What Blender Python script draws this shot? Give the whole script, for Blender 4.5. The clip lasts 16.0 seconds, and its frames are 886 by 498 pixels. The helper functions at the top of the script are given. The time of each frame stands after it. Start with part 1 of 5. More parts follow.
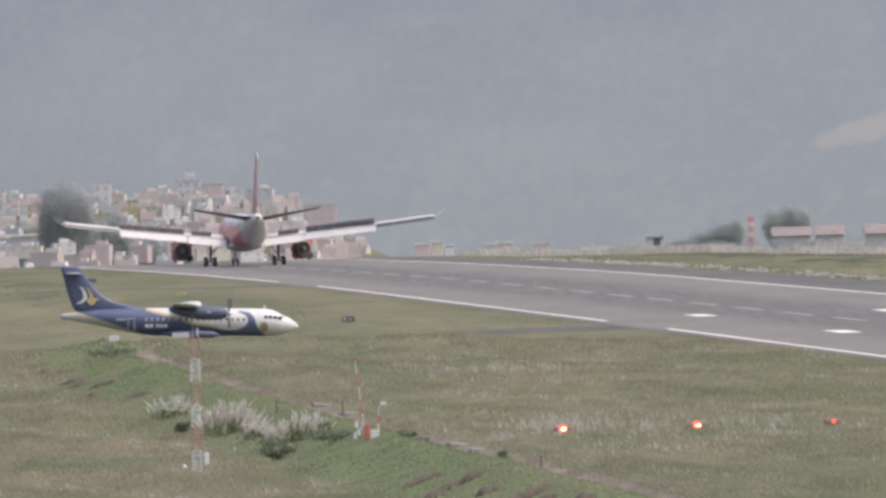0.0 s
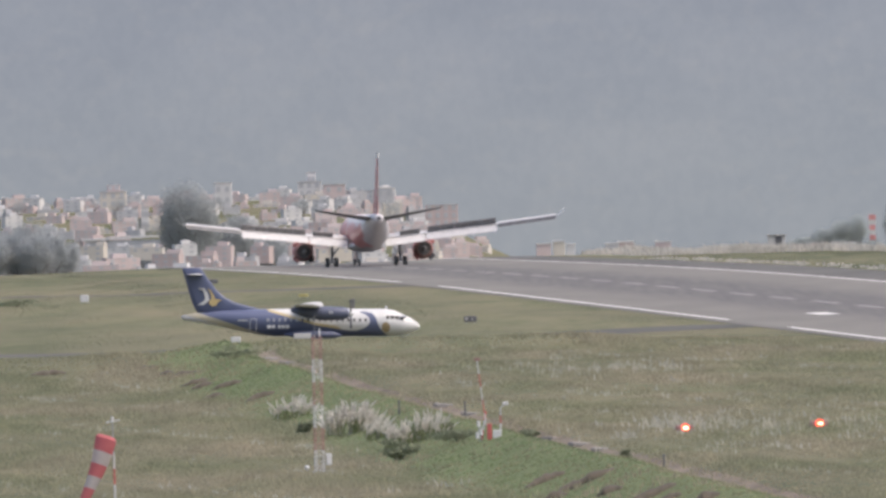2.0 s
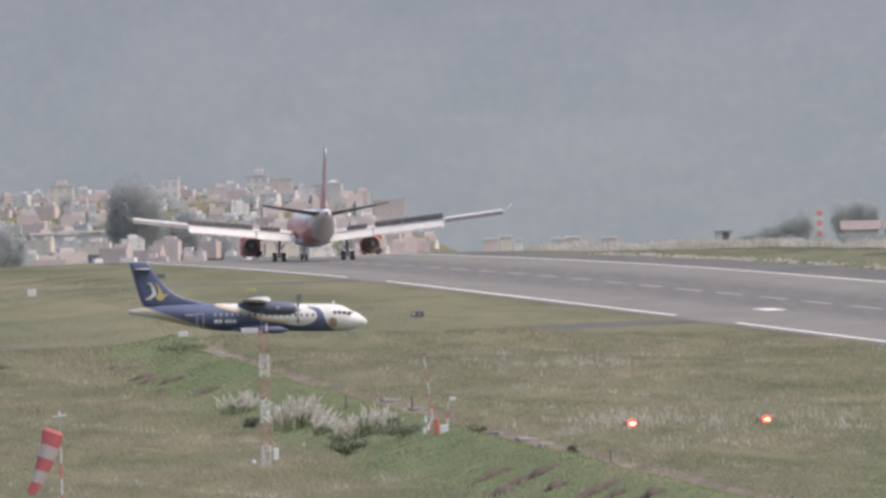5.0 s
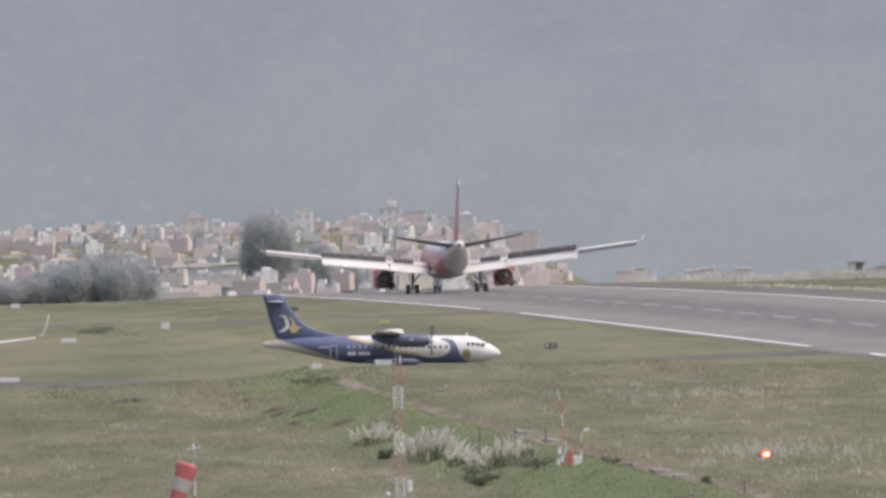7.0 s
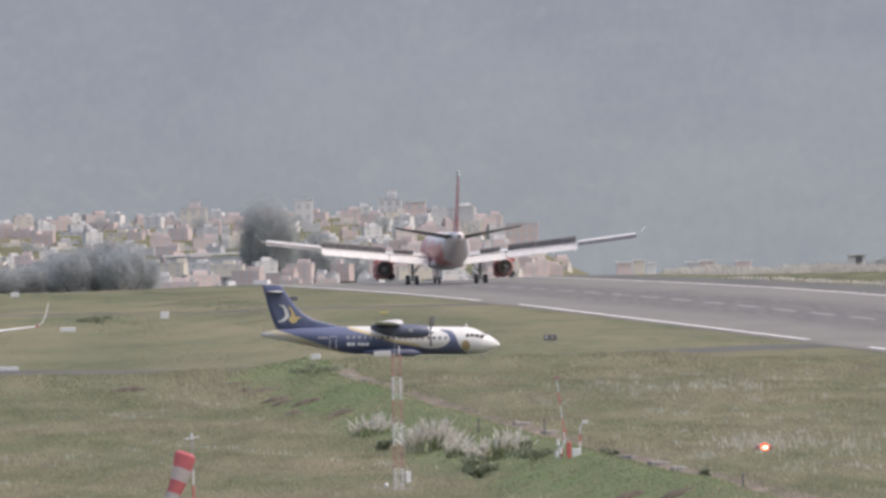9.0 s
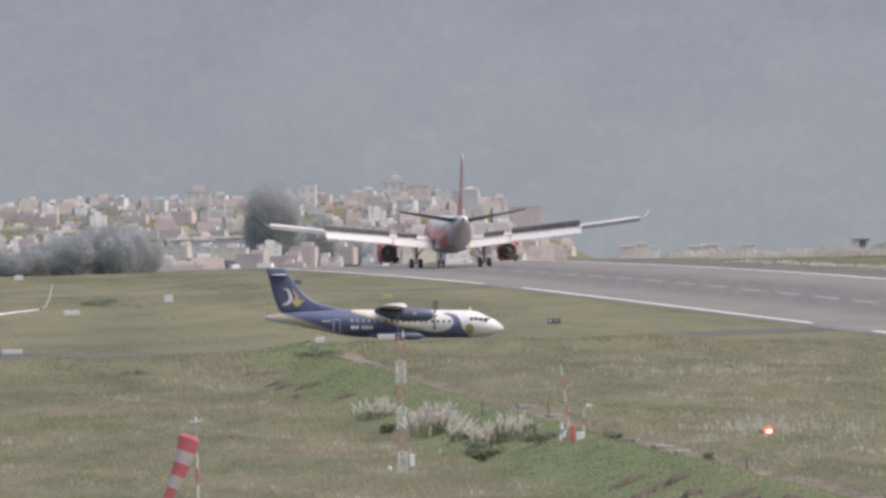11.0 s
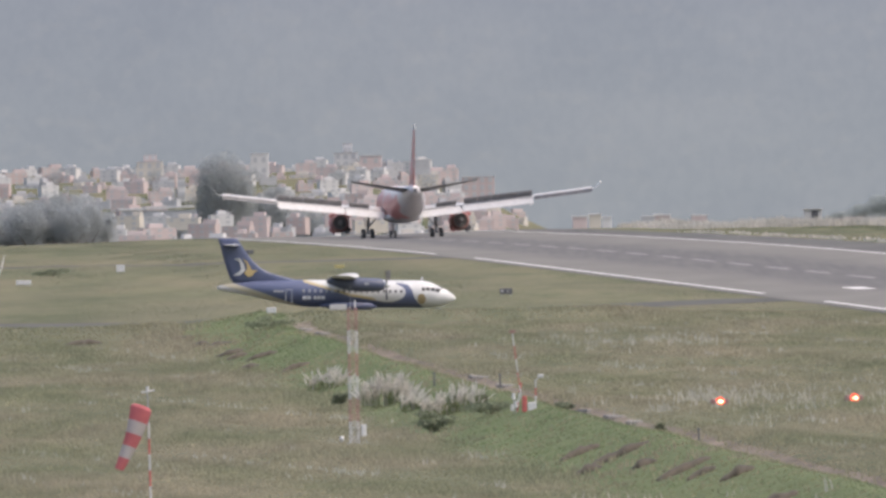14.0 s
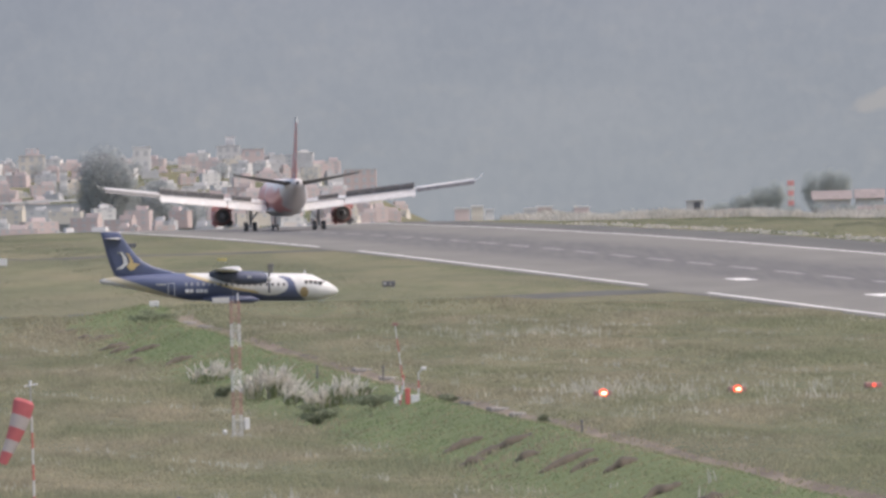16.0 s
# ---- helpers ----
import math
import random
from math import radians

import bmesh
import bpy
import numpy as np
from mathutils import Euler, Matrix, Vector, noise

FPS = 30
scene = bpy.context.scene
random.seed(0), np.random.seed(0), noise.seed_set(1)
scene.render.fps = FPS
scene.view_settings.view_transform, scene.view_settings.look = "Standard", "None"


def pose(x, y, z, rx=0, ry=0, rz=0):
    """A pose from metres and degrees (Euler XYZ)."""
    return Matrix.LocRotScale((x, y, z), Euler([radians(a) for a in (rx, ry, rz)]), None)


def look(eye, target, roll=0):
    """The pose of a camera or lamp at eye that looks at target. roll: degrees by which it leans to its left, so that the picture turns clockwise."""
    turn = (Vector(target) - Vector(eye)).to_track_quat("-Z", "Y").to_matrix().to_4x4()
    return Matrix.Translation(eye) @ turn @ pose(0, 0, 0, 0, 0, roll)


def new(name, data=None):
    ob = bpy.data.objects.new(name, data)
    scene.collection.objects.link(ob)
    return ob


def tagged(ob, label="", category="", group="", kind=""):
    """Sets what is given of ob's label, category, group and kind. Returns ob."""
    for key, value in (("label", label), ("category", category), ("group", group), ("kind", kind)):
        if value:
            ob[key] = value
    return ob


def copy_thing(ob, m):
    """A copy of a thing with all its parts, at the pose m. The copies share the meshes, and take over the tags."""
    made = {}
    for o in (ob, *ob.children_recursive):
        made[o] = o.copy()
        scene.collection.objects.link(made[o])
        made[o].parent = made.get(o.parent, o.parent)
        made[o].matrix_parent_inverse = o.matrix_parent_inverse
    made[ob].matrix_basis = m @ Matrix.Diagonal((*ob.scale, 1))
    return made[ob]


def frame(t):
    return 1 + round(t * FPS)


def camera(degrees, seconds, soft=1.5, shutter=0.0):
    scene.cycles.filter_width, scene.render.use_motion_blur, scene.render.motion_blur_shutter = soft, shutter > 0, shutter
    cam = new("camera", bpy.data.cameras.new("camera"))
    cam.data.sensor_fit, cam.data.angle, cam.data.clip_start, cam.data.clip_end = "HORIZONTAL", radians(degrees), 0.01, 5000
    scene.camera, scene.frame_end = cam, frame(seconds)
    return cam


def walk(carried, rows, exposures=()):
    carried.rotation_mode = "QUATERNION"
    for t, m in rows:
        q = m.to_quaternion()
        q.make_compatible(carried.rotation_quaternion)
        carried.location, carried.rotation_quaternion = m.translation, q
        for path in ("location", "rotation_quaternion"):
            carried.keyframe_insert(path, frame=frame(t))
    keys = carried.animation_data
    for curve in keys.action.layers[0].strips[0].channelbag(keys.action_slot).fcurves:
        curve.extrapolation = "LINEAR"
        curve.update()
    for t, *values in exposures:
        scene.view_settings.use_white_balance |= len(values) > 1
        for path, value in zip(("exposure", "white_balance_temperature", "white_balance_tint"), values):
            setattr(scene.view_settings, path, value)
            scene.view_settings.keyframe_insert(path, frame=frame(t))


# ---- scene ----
cam = camera(3.339, 16.0, soft=3.0)
EYE_Z = 20.0
ROWS = [
    (0, 89.8232, -0.0004, -1.217),
    (0.5, 89.7696, 0.1059, -1.154),
    (1, 89.7490, 0.2225, -1.294),
    (1.5, 89.8362, 0.2618, -1.312),
    (2, 89.8329, 0.4574, -1.492),
    (2.5, 89.4491, 0.7015, -1.864),
    (3, 89.4879, 0.7752, -1.555),
    (3.5, 89.7053, 0.4071, -1.501),
    (3.7, 89.7452, 0.3265, -1.501),
    (5.8, 89.8519, 0.2668, -1.358),
    (6, 89.8751, 0.2568, -1.379),
    (6.5, 89.9260, 0.3296, -1.516),
    (7, 89.9417, 0.7582, -1.549),
    (7.5, 89.9018, 0.9087, -1.539),
    (8, 89.9231, 0.7509, -1.396),
    (8.5, 89.9465, 0.7797, -1.324),
    (9, 89.9083, 0.7585, -1.206),
    (9.5, 89.8774, 0.7238, -1.303),
    (12, 89.7967, 0.6702, -0.962),
    (12.5, 89.7336, 0.4594, -0.828),
    (13, 89.6498, 0.3233, -0.851),
    (13.5, 89.6433, 0.6175, -1.119),
    (14, 89.7302, 0.5958, -1.123),
    (14.5, 89.7135, 0.2961, -1.177),
    (15, 89.6358, 0.1176, -1.085),
    (15.5, 89.6343, 0.0390, -1.262),
    (16, 89.6927, 0.1535, -1.344),
]
walk(cam, [(t, pose(0, 0, EYE_Z, rx, 0, rz) @ pose(0, 0, 0, 0, 0, roll)) for t, rx, rz, roll in ROWS], [(0.0, 0.55, 6700, 12.5)])

# ---- light: high thin overcast ----
SUN_EL, SUN_AZ = 62.0, 110.0
world = bpy.data.worlds.new("world")
scene.world = world
world.use_nodes = True
wn = world.node_tree
sky = wn.nodes.new("ShaderNodeTexSky")
sky.sky_type = "NISHITA"
sky.sun_disc = False
sky.sun_elevation = radians(SUN_EL)
sky.sun_rotation = radians(SUN_AZ)
sky.dust_density = 5.0
sky.air_density = 1.0
wn.links.new(sky.outputs[0], wn.nodes["Background"].inputs[0])
wn.nodes["Background"].inputs[1].default_value = 0.17
sun_data = bpy.data.lights.new("sun", "SUN")
sun_data.energy = 0.7
sun_data.angle = radians(25)
sun_data.color = (1.0, 0.96, 0.9)
sun = new("sun", sun_data)
_a, _e = radians(SUN_AZ), radians(SUN_EL)
sun_dir = Vector((math.sin(_a) * math.cos(_e), math.cos(_a) * math.cos(_e), math.sin(_e)))
sun.matrix_world = look(sun_dir * 100, (0, 0, 0))


# ---- materials ----
def nodes_of(name):
    m = bpy.data.materials.new(name)
    m.use_nodes = True
    return m, m.node_tree.nodes, m.node_tree.links, m.node_tree.nodes["Principled BSDF"]


def noise_node(n, l, scale, detail=4.0, stretch=(1, 1, 1), source="Object"):
    tc = n.new("ShaderNodeTexCoord")
    mp = n.new("ShaderNodeMapping")
    mp.inputs["Scale"].default_value = stretch
    nz = n.new("ShaderNodeTexNoise")
    nz.inputs["Scale"].default_value = scale
    nz.inputs["Detail"].default_value = detail
    l.new(tc.outputs[source], mp.inputs[0])
    l.new(mp.outputs[0], nz.inputs["Vector"])
    return nz.outputs["Fac"]


def ramp(n, l, fac, stops):
    r = n.new("ShaderNodeValToRGB")
    el = r.color_ramp.elements
    el[0].position, el[1].position = stops[0][0], stops[-1][0]
    for p, _ in stops[1:-1]:
        el.new(p)
    for e, (_, c) in zip(el, stops):
        e.color = (*c, 1)
    l.new(fac, r.inputs[0])
    return r.outputs[0]


def mix(n, l, fac, a, b, how="MIX"):
    m = n.new("ShaderNodeMix")
    m.data_type, m.blend_type = "RGBA", how
    if isinstance(fac, float):
        m.inputs[0].default_value = fac
    else:
        l.new(fac, m.inputs[0])
    for k, v in ((6, a), (7, b)):
        if isinstance(v, tuple):
            m.inputs[k].default_value = (*v, 1)
        else:
            l.new(v, m.inputs[k])
    return m.outputs[2]


def maths(n, l, op, *vals):
    m = n.new("ShaderNodeMath")
    m.operation = op
    for i, v in enumerate(vals):
        if isinstance(v, (int, float)):
            m.inputs[i].default_value = v
        else:
            l.new(v, m.inputs[i])
    return m.outputs[0]


def bump(n, l, bs, height, strength, dist):
    b = n.new("ShaderNodeBump")
    b.inputs["Strength"].default_value = strength
    b.inputs["Distance"].default_value = dist
    l.new(height, b.inputs["Height"])
    l.new(b.outputs[0], bs.inputs["Normal"])


def painted(name, colour, rough=0.5, metal=0.0, var=0.12, scale=1.5, grain=30.0):
    """A paint or plain surface with faded patches and fine grain."""
    m, n, l, bs = nodes_of(name)
    big = noise_node(n, l, scale, 4)
    fine = noise_node(n, l, grain, 3)
    lo = tuple(c * (1 - var) for c in colour)
    hi = tuple(min(1.0, c * (1 + var)) for c in colour)
    c = ramp(n, l, big, [(0.3, lo), (0.7, hi)])
    c = mix(n, l, 0.25, c, ramp(n, l, fine, [(0.35, lo), (0.65, hi)]))
    l.new(c, bs.inputs["Base Color"])
    bs.inputs["Roughness"].default_value = rough
    bs.inputs["Metallic"].default_value = metal
    return m


# ---- ground shape ----
KNOT_Y = (-300, 0, 400, 650, 850, 1035, 1284, 1500, 1750, 2000, 2250, 2600, 2800, 3200, 3700, 4000, 4350, 4700, 5000)
KNOT_D = (26, 24, 17.5, 16.0, 15.75, 15.35, 13.95, 12.75, 11.5, 10.3, 9.7, 9.45, 11.5, 22, 24, 24, 24, 24, 24)


def drop(y):
    y = np.asarray(y, float)
    return sum(np.interp(y + k, KNOT_Y, KNOT_D) for k in (-80, -40, 0, 40, 80)) / 5


def ditch_x(y):
    return 9.8 - 0.0677 * (np.asarray(y, float) - 837)


def runway_x(y):
    """The runway's centre line."""
    return -2.2 - 0.08 * (np.asarray(y, float) - 2060)


def step(a, b, v):
    t = np.clip((np.asarray(v, float) - a) / (b - a), 0, 1)
    return t * t * (3 - 2 * t)


def waves(x, y):
    """Low swells of rough ground."""
    return (np.sin(x * 0.31 + y * 0.013) * np.sin(y * 0.021 + 1.3) + 0.7 * np.sin(x * 0.83 - y * 0.037 + 0.6)
            + 0.6 * np.sin(x * 0.17 + y * 0.061 + 2.0)) / 2.3


def ground_z(x, y):
    x, y = np.asarray(x, float), np.asarray(y, float)
    z = EYE_Z - drop(y)
    s = x - ditch_x(y)
    near = step(1500, 1330, y)
    z = z - 1.9 * step(-1.5, -11, s) * near
    z = z - 0.55 * np.exp(-((s - 0.3) / 1.3) ** 2) * near
    z = z + 0.25 * np.exp(-((s + 2.8) / 1.6) ** 2) * near
    side = x - runway_x(y)
    z = z + step(3850, 4700, y) * 26.5 * step(-5, -60, x)
    z = z - 0.5 * step(-26, -55, side) * step(2200, 2500, y) * step(3000, 2700, y)
    z = z + 0.5 * step(2, 28, side) - 0.9 * step(68, 112, side) * step(2150, 2400, y) * step(2600, 2575, y)
    z = z + 1.0 * np.exp(-((y - 1411) / 12) ** 2) * step(-55, -35, s) * step(-32, -55, side)
    c = np.abs(side)
    rough = step(38, 60, c) * step(2700, 2400, y)
    taxi = step(1420, 1390, y) + step(1560, 1600, y) * step(-20, 0, s)
    return z + rough * np.clip(taxi, 0, 1) * 0.16 * waves(x, y)


Y_ROWS = np.unique(np.concatenate([np.arange(-300, 600, 50), np.arange(600, 1600, 6), np.arange(1600, 2800, 12), np.arange(2800, 4721, 40)])).astype(float)


def sheet(name, columns, lift, mats, base=None, y0=-300, y1=4720):
    """A ground sheet whose columns run along the ditch or the runway."""
    base = base or ditch_x
    ys = Y_ROWS[(Y_ROWS >= y0) & (Y_ROWS <= y1)]
    ys = np.unique(np.concatenate([[y0], ys, [y1]]))
    cols = np.asarray(columns, float)
    X = cols[None, :] + base(ys)[:, None]
    Y = np.repeat(ys[:, None], len(cols), 1)
    Z = ground_z(X, Y) + lift
    verts = np.stack([X, Y, Z], -1).reshape(-1, 3)
    nc = len(cols)
    i = (np.arange(len(ys) - 1)[:, None] * nc + np.arange(nc - 1)[None, :]).reshape(-1)
    faces = np.stack([i, i + 1, i + nc + 1, i + nc], -1)
    me = bpy.data.meshes.new(name)
    me.from_pydata(verts.tolist(), [], faces.tolist())
    me.materials.append(mats)
    me.polygons.foreach_set("use_smooth", [True] * len(me.polygons))
    return new(name, me)


# ---- surfaces ----
def grass_ground():
    m, n, l, bs = nodes_of("grass_ground")
    big = noise_node(n, l, 0.05, 5, (1, 0.25, 1))
    mid = noise_node(n, l, 0.45, 6, (1, 0.12, 1))
    fine = noise_node(n, l, 3.0, 4, (1, 0.2, 1))
    green = ramp(n, l, mid, [(0.3, (0.118, 0.126, 0.078)), (0.5, (0.146, 0.147, 0.094)), (0.7, (0.172, 0.164, 0.113))])
    dry = ramp(n, l, fine, [(0.3, (0.145, 0.139, 0.092)), (0.7, (0.182, 0.17, 0.12))])
    f = ramp(n, l, big, [(0.42, (0, 0, 0)), (0.62, (1, 1, 1))])
    c = mix(n, l, f, green, dry)
    mottle = ramp(n, l, noise_node(n, l, 0.07, 6, (1, 0.16, 1)), [(0.34, (0.72, 0.78, 0.76)), (0.5, (0.94, 0.96, 0.95)), (0.68, (1.14, 1.1, 1.08))])
    c = mix(n, l, 1.0, c, mottle, "MULTIPLY")
    tc = n.new("ShaderNodeTexCoord")
    sp = n.new("ShaderNodeSeparateXYZ")
    l.new(tc.outputs["Object"], sp.inputs[0])
    off = maths(n, l, "ADD", sp.outputs[0], maths(n, l, "SUBTRACT", maths(n, l, "MULTIPLY", sp.outputs[1], 0.0677), 66.46))
    off = maths(n, l, "ADD", off, maths(n, l, "MULTIPLY", maths(n, l, "SUBTRACT", mid, 0.5), 7.0))
    lush = ramp(n, l, maths(n, l, "ADD", maths(n, l, "MULTIPLY", off, 0.05), 0.8), [(0.22, (0, 0, 0)), (0.42, (1, 1, 1)), (0.7, (1, 1, 1)), (0.78, (0, 0, 0))])
    near = maths(n, l, "LESS_THAN", sp.outputs[1], 1440.0)
    c = mix(n, l, maths(n, l, "MULTIPLY", lush, near), c, ramp(n, l, fine, [(0.3, (0.11, 0.14, 0.07)), (0.7, (0.15, 0.17, 0.095))]))
    l.new(c, bs.inputs["Base Color"])
    bs.inputs["Roughness"].default_value = 0.95
    bs.inputs["Specular IOR Level"].default_value = 0.05
    bump(n, l, bs, fine, 0.4, 0.2)
    return m


def asphalt(name, lo, hi, rubber=False):
    m, n, l, bs = nodes_of(name)
    patch = noise_node(n, l, 0.12, 5, (1, 0.15, 1))
    grit = noise_node(n, l, 6.0, 3)
    c = ramp(n, l, patch, [(0.3, lo), (0.7, hi)])
    c = mix(n, l, 0.2, c, ramp(n, l, grit, [(0.3, lo), (0.7, hi)]))
    if rubber:
        tc = n.new("ShaderNodeTexCoord")
        sx = n.new("ShaderNodeSeparateXYZ")
        l.new(tc.outputs["Object"], sx.inputs[0])
        off = maths(n, l, "ADD", sx.outputs[0], maths(n, l, "MULTIPLY", sx.outputs[1], 0.08))
        off = maths(n, l, "SUBTRACT", off, 162.6)
        wob = maths(n, l, "MULTIPLY", maths(n, l, "SUBTRACT", noise_node(n, l, 0.05, 4, (1, 0.1, 1)), 0.5), 9.0)
        off = maths(n, l, "ABSOLUTE", maths(n, l, "ADD", off, wob))
        f = ramp(n, l, maths(n, l, "DIVIDE", off, 20.0), [(0.35, (1, 1, 1)), (0.68, (0, 0, 0))])
        f = mix(n, l, 1.0, f, ramp(n, l, noise_node(n, l, 0.9, 4, (1, 0.02, 1)), [(0.25, (0.45, 0.45, 0.45)), (0.7, (1, 1, 1))]), "MULTIPLY")
        c = mix(n, l, f, c, (0.124, 0.122, 0.124))
    l.new(c, bs.inputs["Base Color"])
    bs.inputs["Roughness"].default_value = 0.95
    bs.inputs["Specular IOR Level"].default_value = 0.08
    bump(n, l, bs, grit, 0.3, 0.02)
    return m


def matt(m):
    """Dusty surface with hardly any sheen."""
    m.node_tree.nodes["Principled BSDF"].inputs["Specular IOR Level"].default_value = 0.08
    return m


M_GRASS = grass_ground()
M_RUNWAY = asphalt("runway_asphalt", (0.158, 0.155, 0.146), (0.2, 0.195, 0.181), True)
M_SHOULDER = asphalt("shoulder_asphalt", (0.13, 0.129, 0.123), (0.17, 0.167, 0.155))
M_DARKSHOULDER = asphalt("dark_shoulder_asphalt", (0.105, 0.105, 0.104), (0.14, 0.138, 0.132))
M_TAXI = asphalt("taxiway_asphalt", (0.085, 0.086, 0.083), (0.12, 0.12, 0.113))
M_LINE = matt(painted("runway_paint", (0.7, 0.69, 0.67), 0.7, var=0.2, scale=0.3))
M_WORN = matt(painted("worn_runway_paint", (0.29, 0.285, 0.28), 0.8, var=0.3, scale=0.4))
M_DIRT = matt(painted("ditch_earth", (0.19, 0.16, 0.13), 0.95, var=0.45, scale=0.12, grain=3))
M_WHITE = painted("white_paint", (0.6, 0.6, 0.6), 0.45, var=0.06)
M_CREAM = painted("cream_paint", (0.52, 0.51, 0.5), 0.5)
M_RED = painted("red_paint", (0.52, 0.13, 0.12), 0.45)
M_COWL = painted("cowl_red_paint", (0.62, 0.3, 0.29), 0.45, var=0.4, scale=1.4)

M_DULLRED = painted("weathered_red_paint", (0.36, 0.2, 0.185), 0.6, var=0.25, scale=3)
M_DARK = painted("dark_metal", (0.11, 0.11, 0.12), 0.5, var=0.3)
M_GREY = painted("grey_paint", (0.36, 0.37, 0.39), 0.5)
M_SPOILER = painted("spoiler_underside", (0.2, 0.195, 0.197), 0.6, var=0.25)
M_TYRE = painted("tyre_rubber", (0.1, 0.105, 0.112), 0.85)
M_STEEL = painted("bare_steel", (0.45, 0.45, 0.46), 0.35, metal=0.9)
M_GLASS = painted("cockpit_glass", (0.02, 0.025, 0.03), 0.08, var=0.02)
M_WINDSCREEN = painted("windscreen_glass", (0.13, 0.125, 0.125), 0.15, var=0.1)
M_BLUE = painted("blue_paint", (0.1, 0.118, 0.2), 0.35, var=0.1)
M_NAVY = painted("navy_paint", (0.08, 0.092, 0.14), 0.4)
M_GOLD = painted("gold_paint", (0.55, 0.42, 0.2), 0.4)

# ---- ground, runway, taxiways ----
cols = np.unique(np.concatenate([np.linspace(-900, -70, 24), np.arange(-70, -16, 1.5), np.arange(-16, 6, 0.6), np.arange(6, 130, 2.5), np.linspace(130, 1100, 26)]))
tagged(sheet("ground", cols, 0.0, M_GRASS), "rough airfield grass, green and dry, sloping to a ditch", "grass", kind="structure")
tagged(sheet("runway", np.linspace(-22.9, 22.9, 24), 0.05, M_RUNWAY, runway_x, 900, 2760), "worn grey asphalt runway with dark rubber marks", "runway", kind="structure")
tagged(sheet("runway_shoulder_west", np.linspace(-24.6, -22.9, 4), 0.045, M_SHOULDER, runway_x, 900, 2760), "dark asphalt runway shoulder beside the grass", "shoulder", kind="structure")
tagged(sheet("runway_shoulder_east", np.linspace(22.9, 35, 8), 0.045, M_DARKSHOULDER, runway_x, 900, 2760), "dark asphalt runway shoulder beside the far verge", "shoulder", kind="structure")


def strip(name, c0, c1, y0, y1, mat=None):
    return tagged(sheet(name, np.linspace(c0, c1, 3), 0.058, mat or M_LINE, runway_x, y0, y1), "worn white painted runway marking", "marking", kind="structure")


for a, b in ((900, 1482), (1548, 1957), (2030, 2600)):
    strip("edge_marking", -22.55, -21.95, a, b)
strip("edge_marking", 21.95, 22.5, 900, 2600)
for k in range(25):
    strip("centre_marking", -0.4, 0.4, 1160 + 50 * k, 1190 + 50 * k, M_WORN)
for y in (1286, 1428, 1566):
    strip("touchdown_marking", -10.9, -8.7, y + 3, y + 19)
    strip("touchdown_marking", 8.7, 10.9, y + 3, y + 19)


def ribbon(name, pts, half, lift, mat, label):
    """A paved band along a smooth line of plan points."""
    line = []
    for i in range(len(pts) - 1):
        p0, p1, p2, p3 = pts[max(i - 1, 0)], pts[i], pts[i + 1], pts[min(i + 2, len(pts) - 1)]
        for k in range(16):
            t = k / 16
            line.append([0.5 * (2 * p1[j] + (p2[j] - p0[j]) * t + (2 * p0[j] - 5 * p1[j] + 4 * p2[j] - p3[j]) * t * t
                                + (3 * p1[j] - p0[j] - 3 * p2[j] + p3[j]) * t ** 3) for j in (0, 1)])
    line.append(list(pts[-1]))
    line = np.array(line)
    d = np.gradient(line, axis=0)
    d /= np.linalg.norm(d, axis=1)[:, None]
    nrm = np.stack([d[:, 1], -d[:, 0]], -1)
    w = np.linspace(-half, half, 7)
    P = line[:, None, :] + nrm[:, None, :] * w[None, :, None]
    Z = ground_z(P[..., 0], P[..., 1]) + lift
    v = np.concatenate([P, Z[..., None]], -1).reshape(-1, 3)
    i = (np.arange(len(line) - 1)[:, None] * 7 + np.arange(6)[None, :]).reshape(-1)
    me = bpy.data.meshes.new(name)
    me.from_pydata(v.tolist(), [], np.stack([i, i + 1, i + 8, i + 7], -1).tolist())
    me.materials.append(mat)
    return tagged(new(name, me), label, "taxiway", kind="structure")


ribbon("taxiway_west", [(20, 1512), (0, 1478), (-25, 1448), (-50, 1446), (-72, 1466), (-86, 1540), (-98, 1700), (-120, 2000), (-160, 2500)], 9, 0.03, M_TAXI, "grey asphalt taxiway that curves up to the runway")
ribbon("taxiway_north", [(-14, 1985), (-40, 1960), (-70, 1950), (-100, 1960)], 8, 0.03, M_TAXI, "narrow asphalt taxiway leaving the runway")


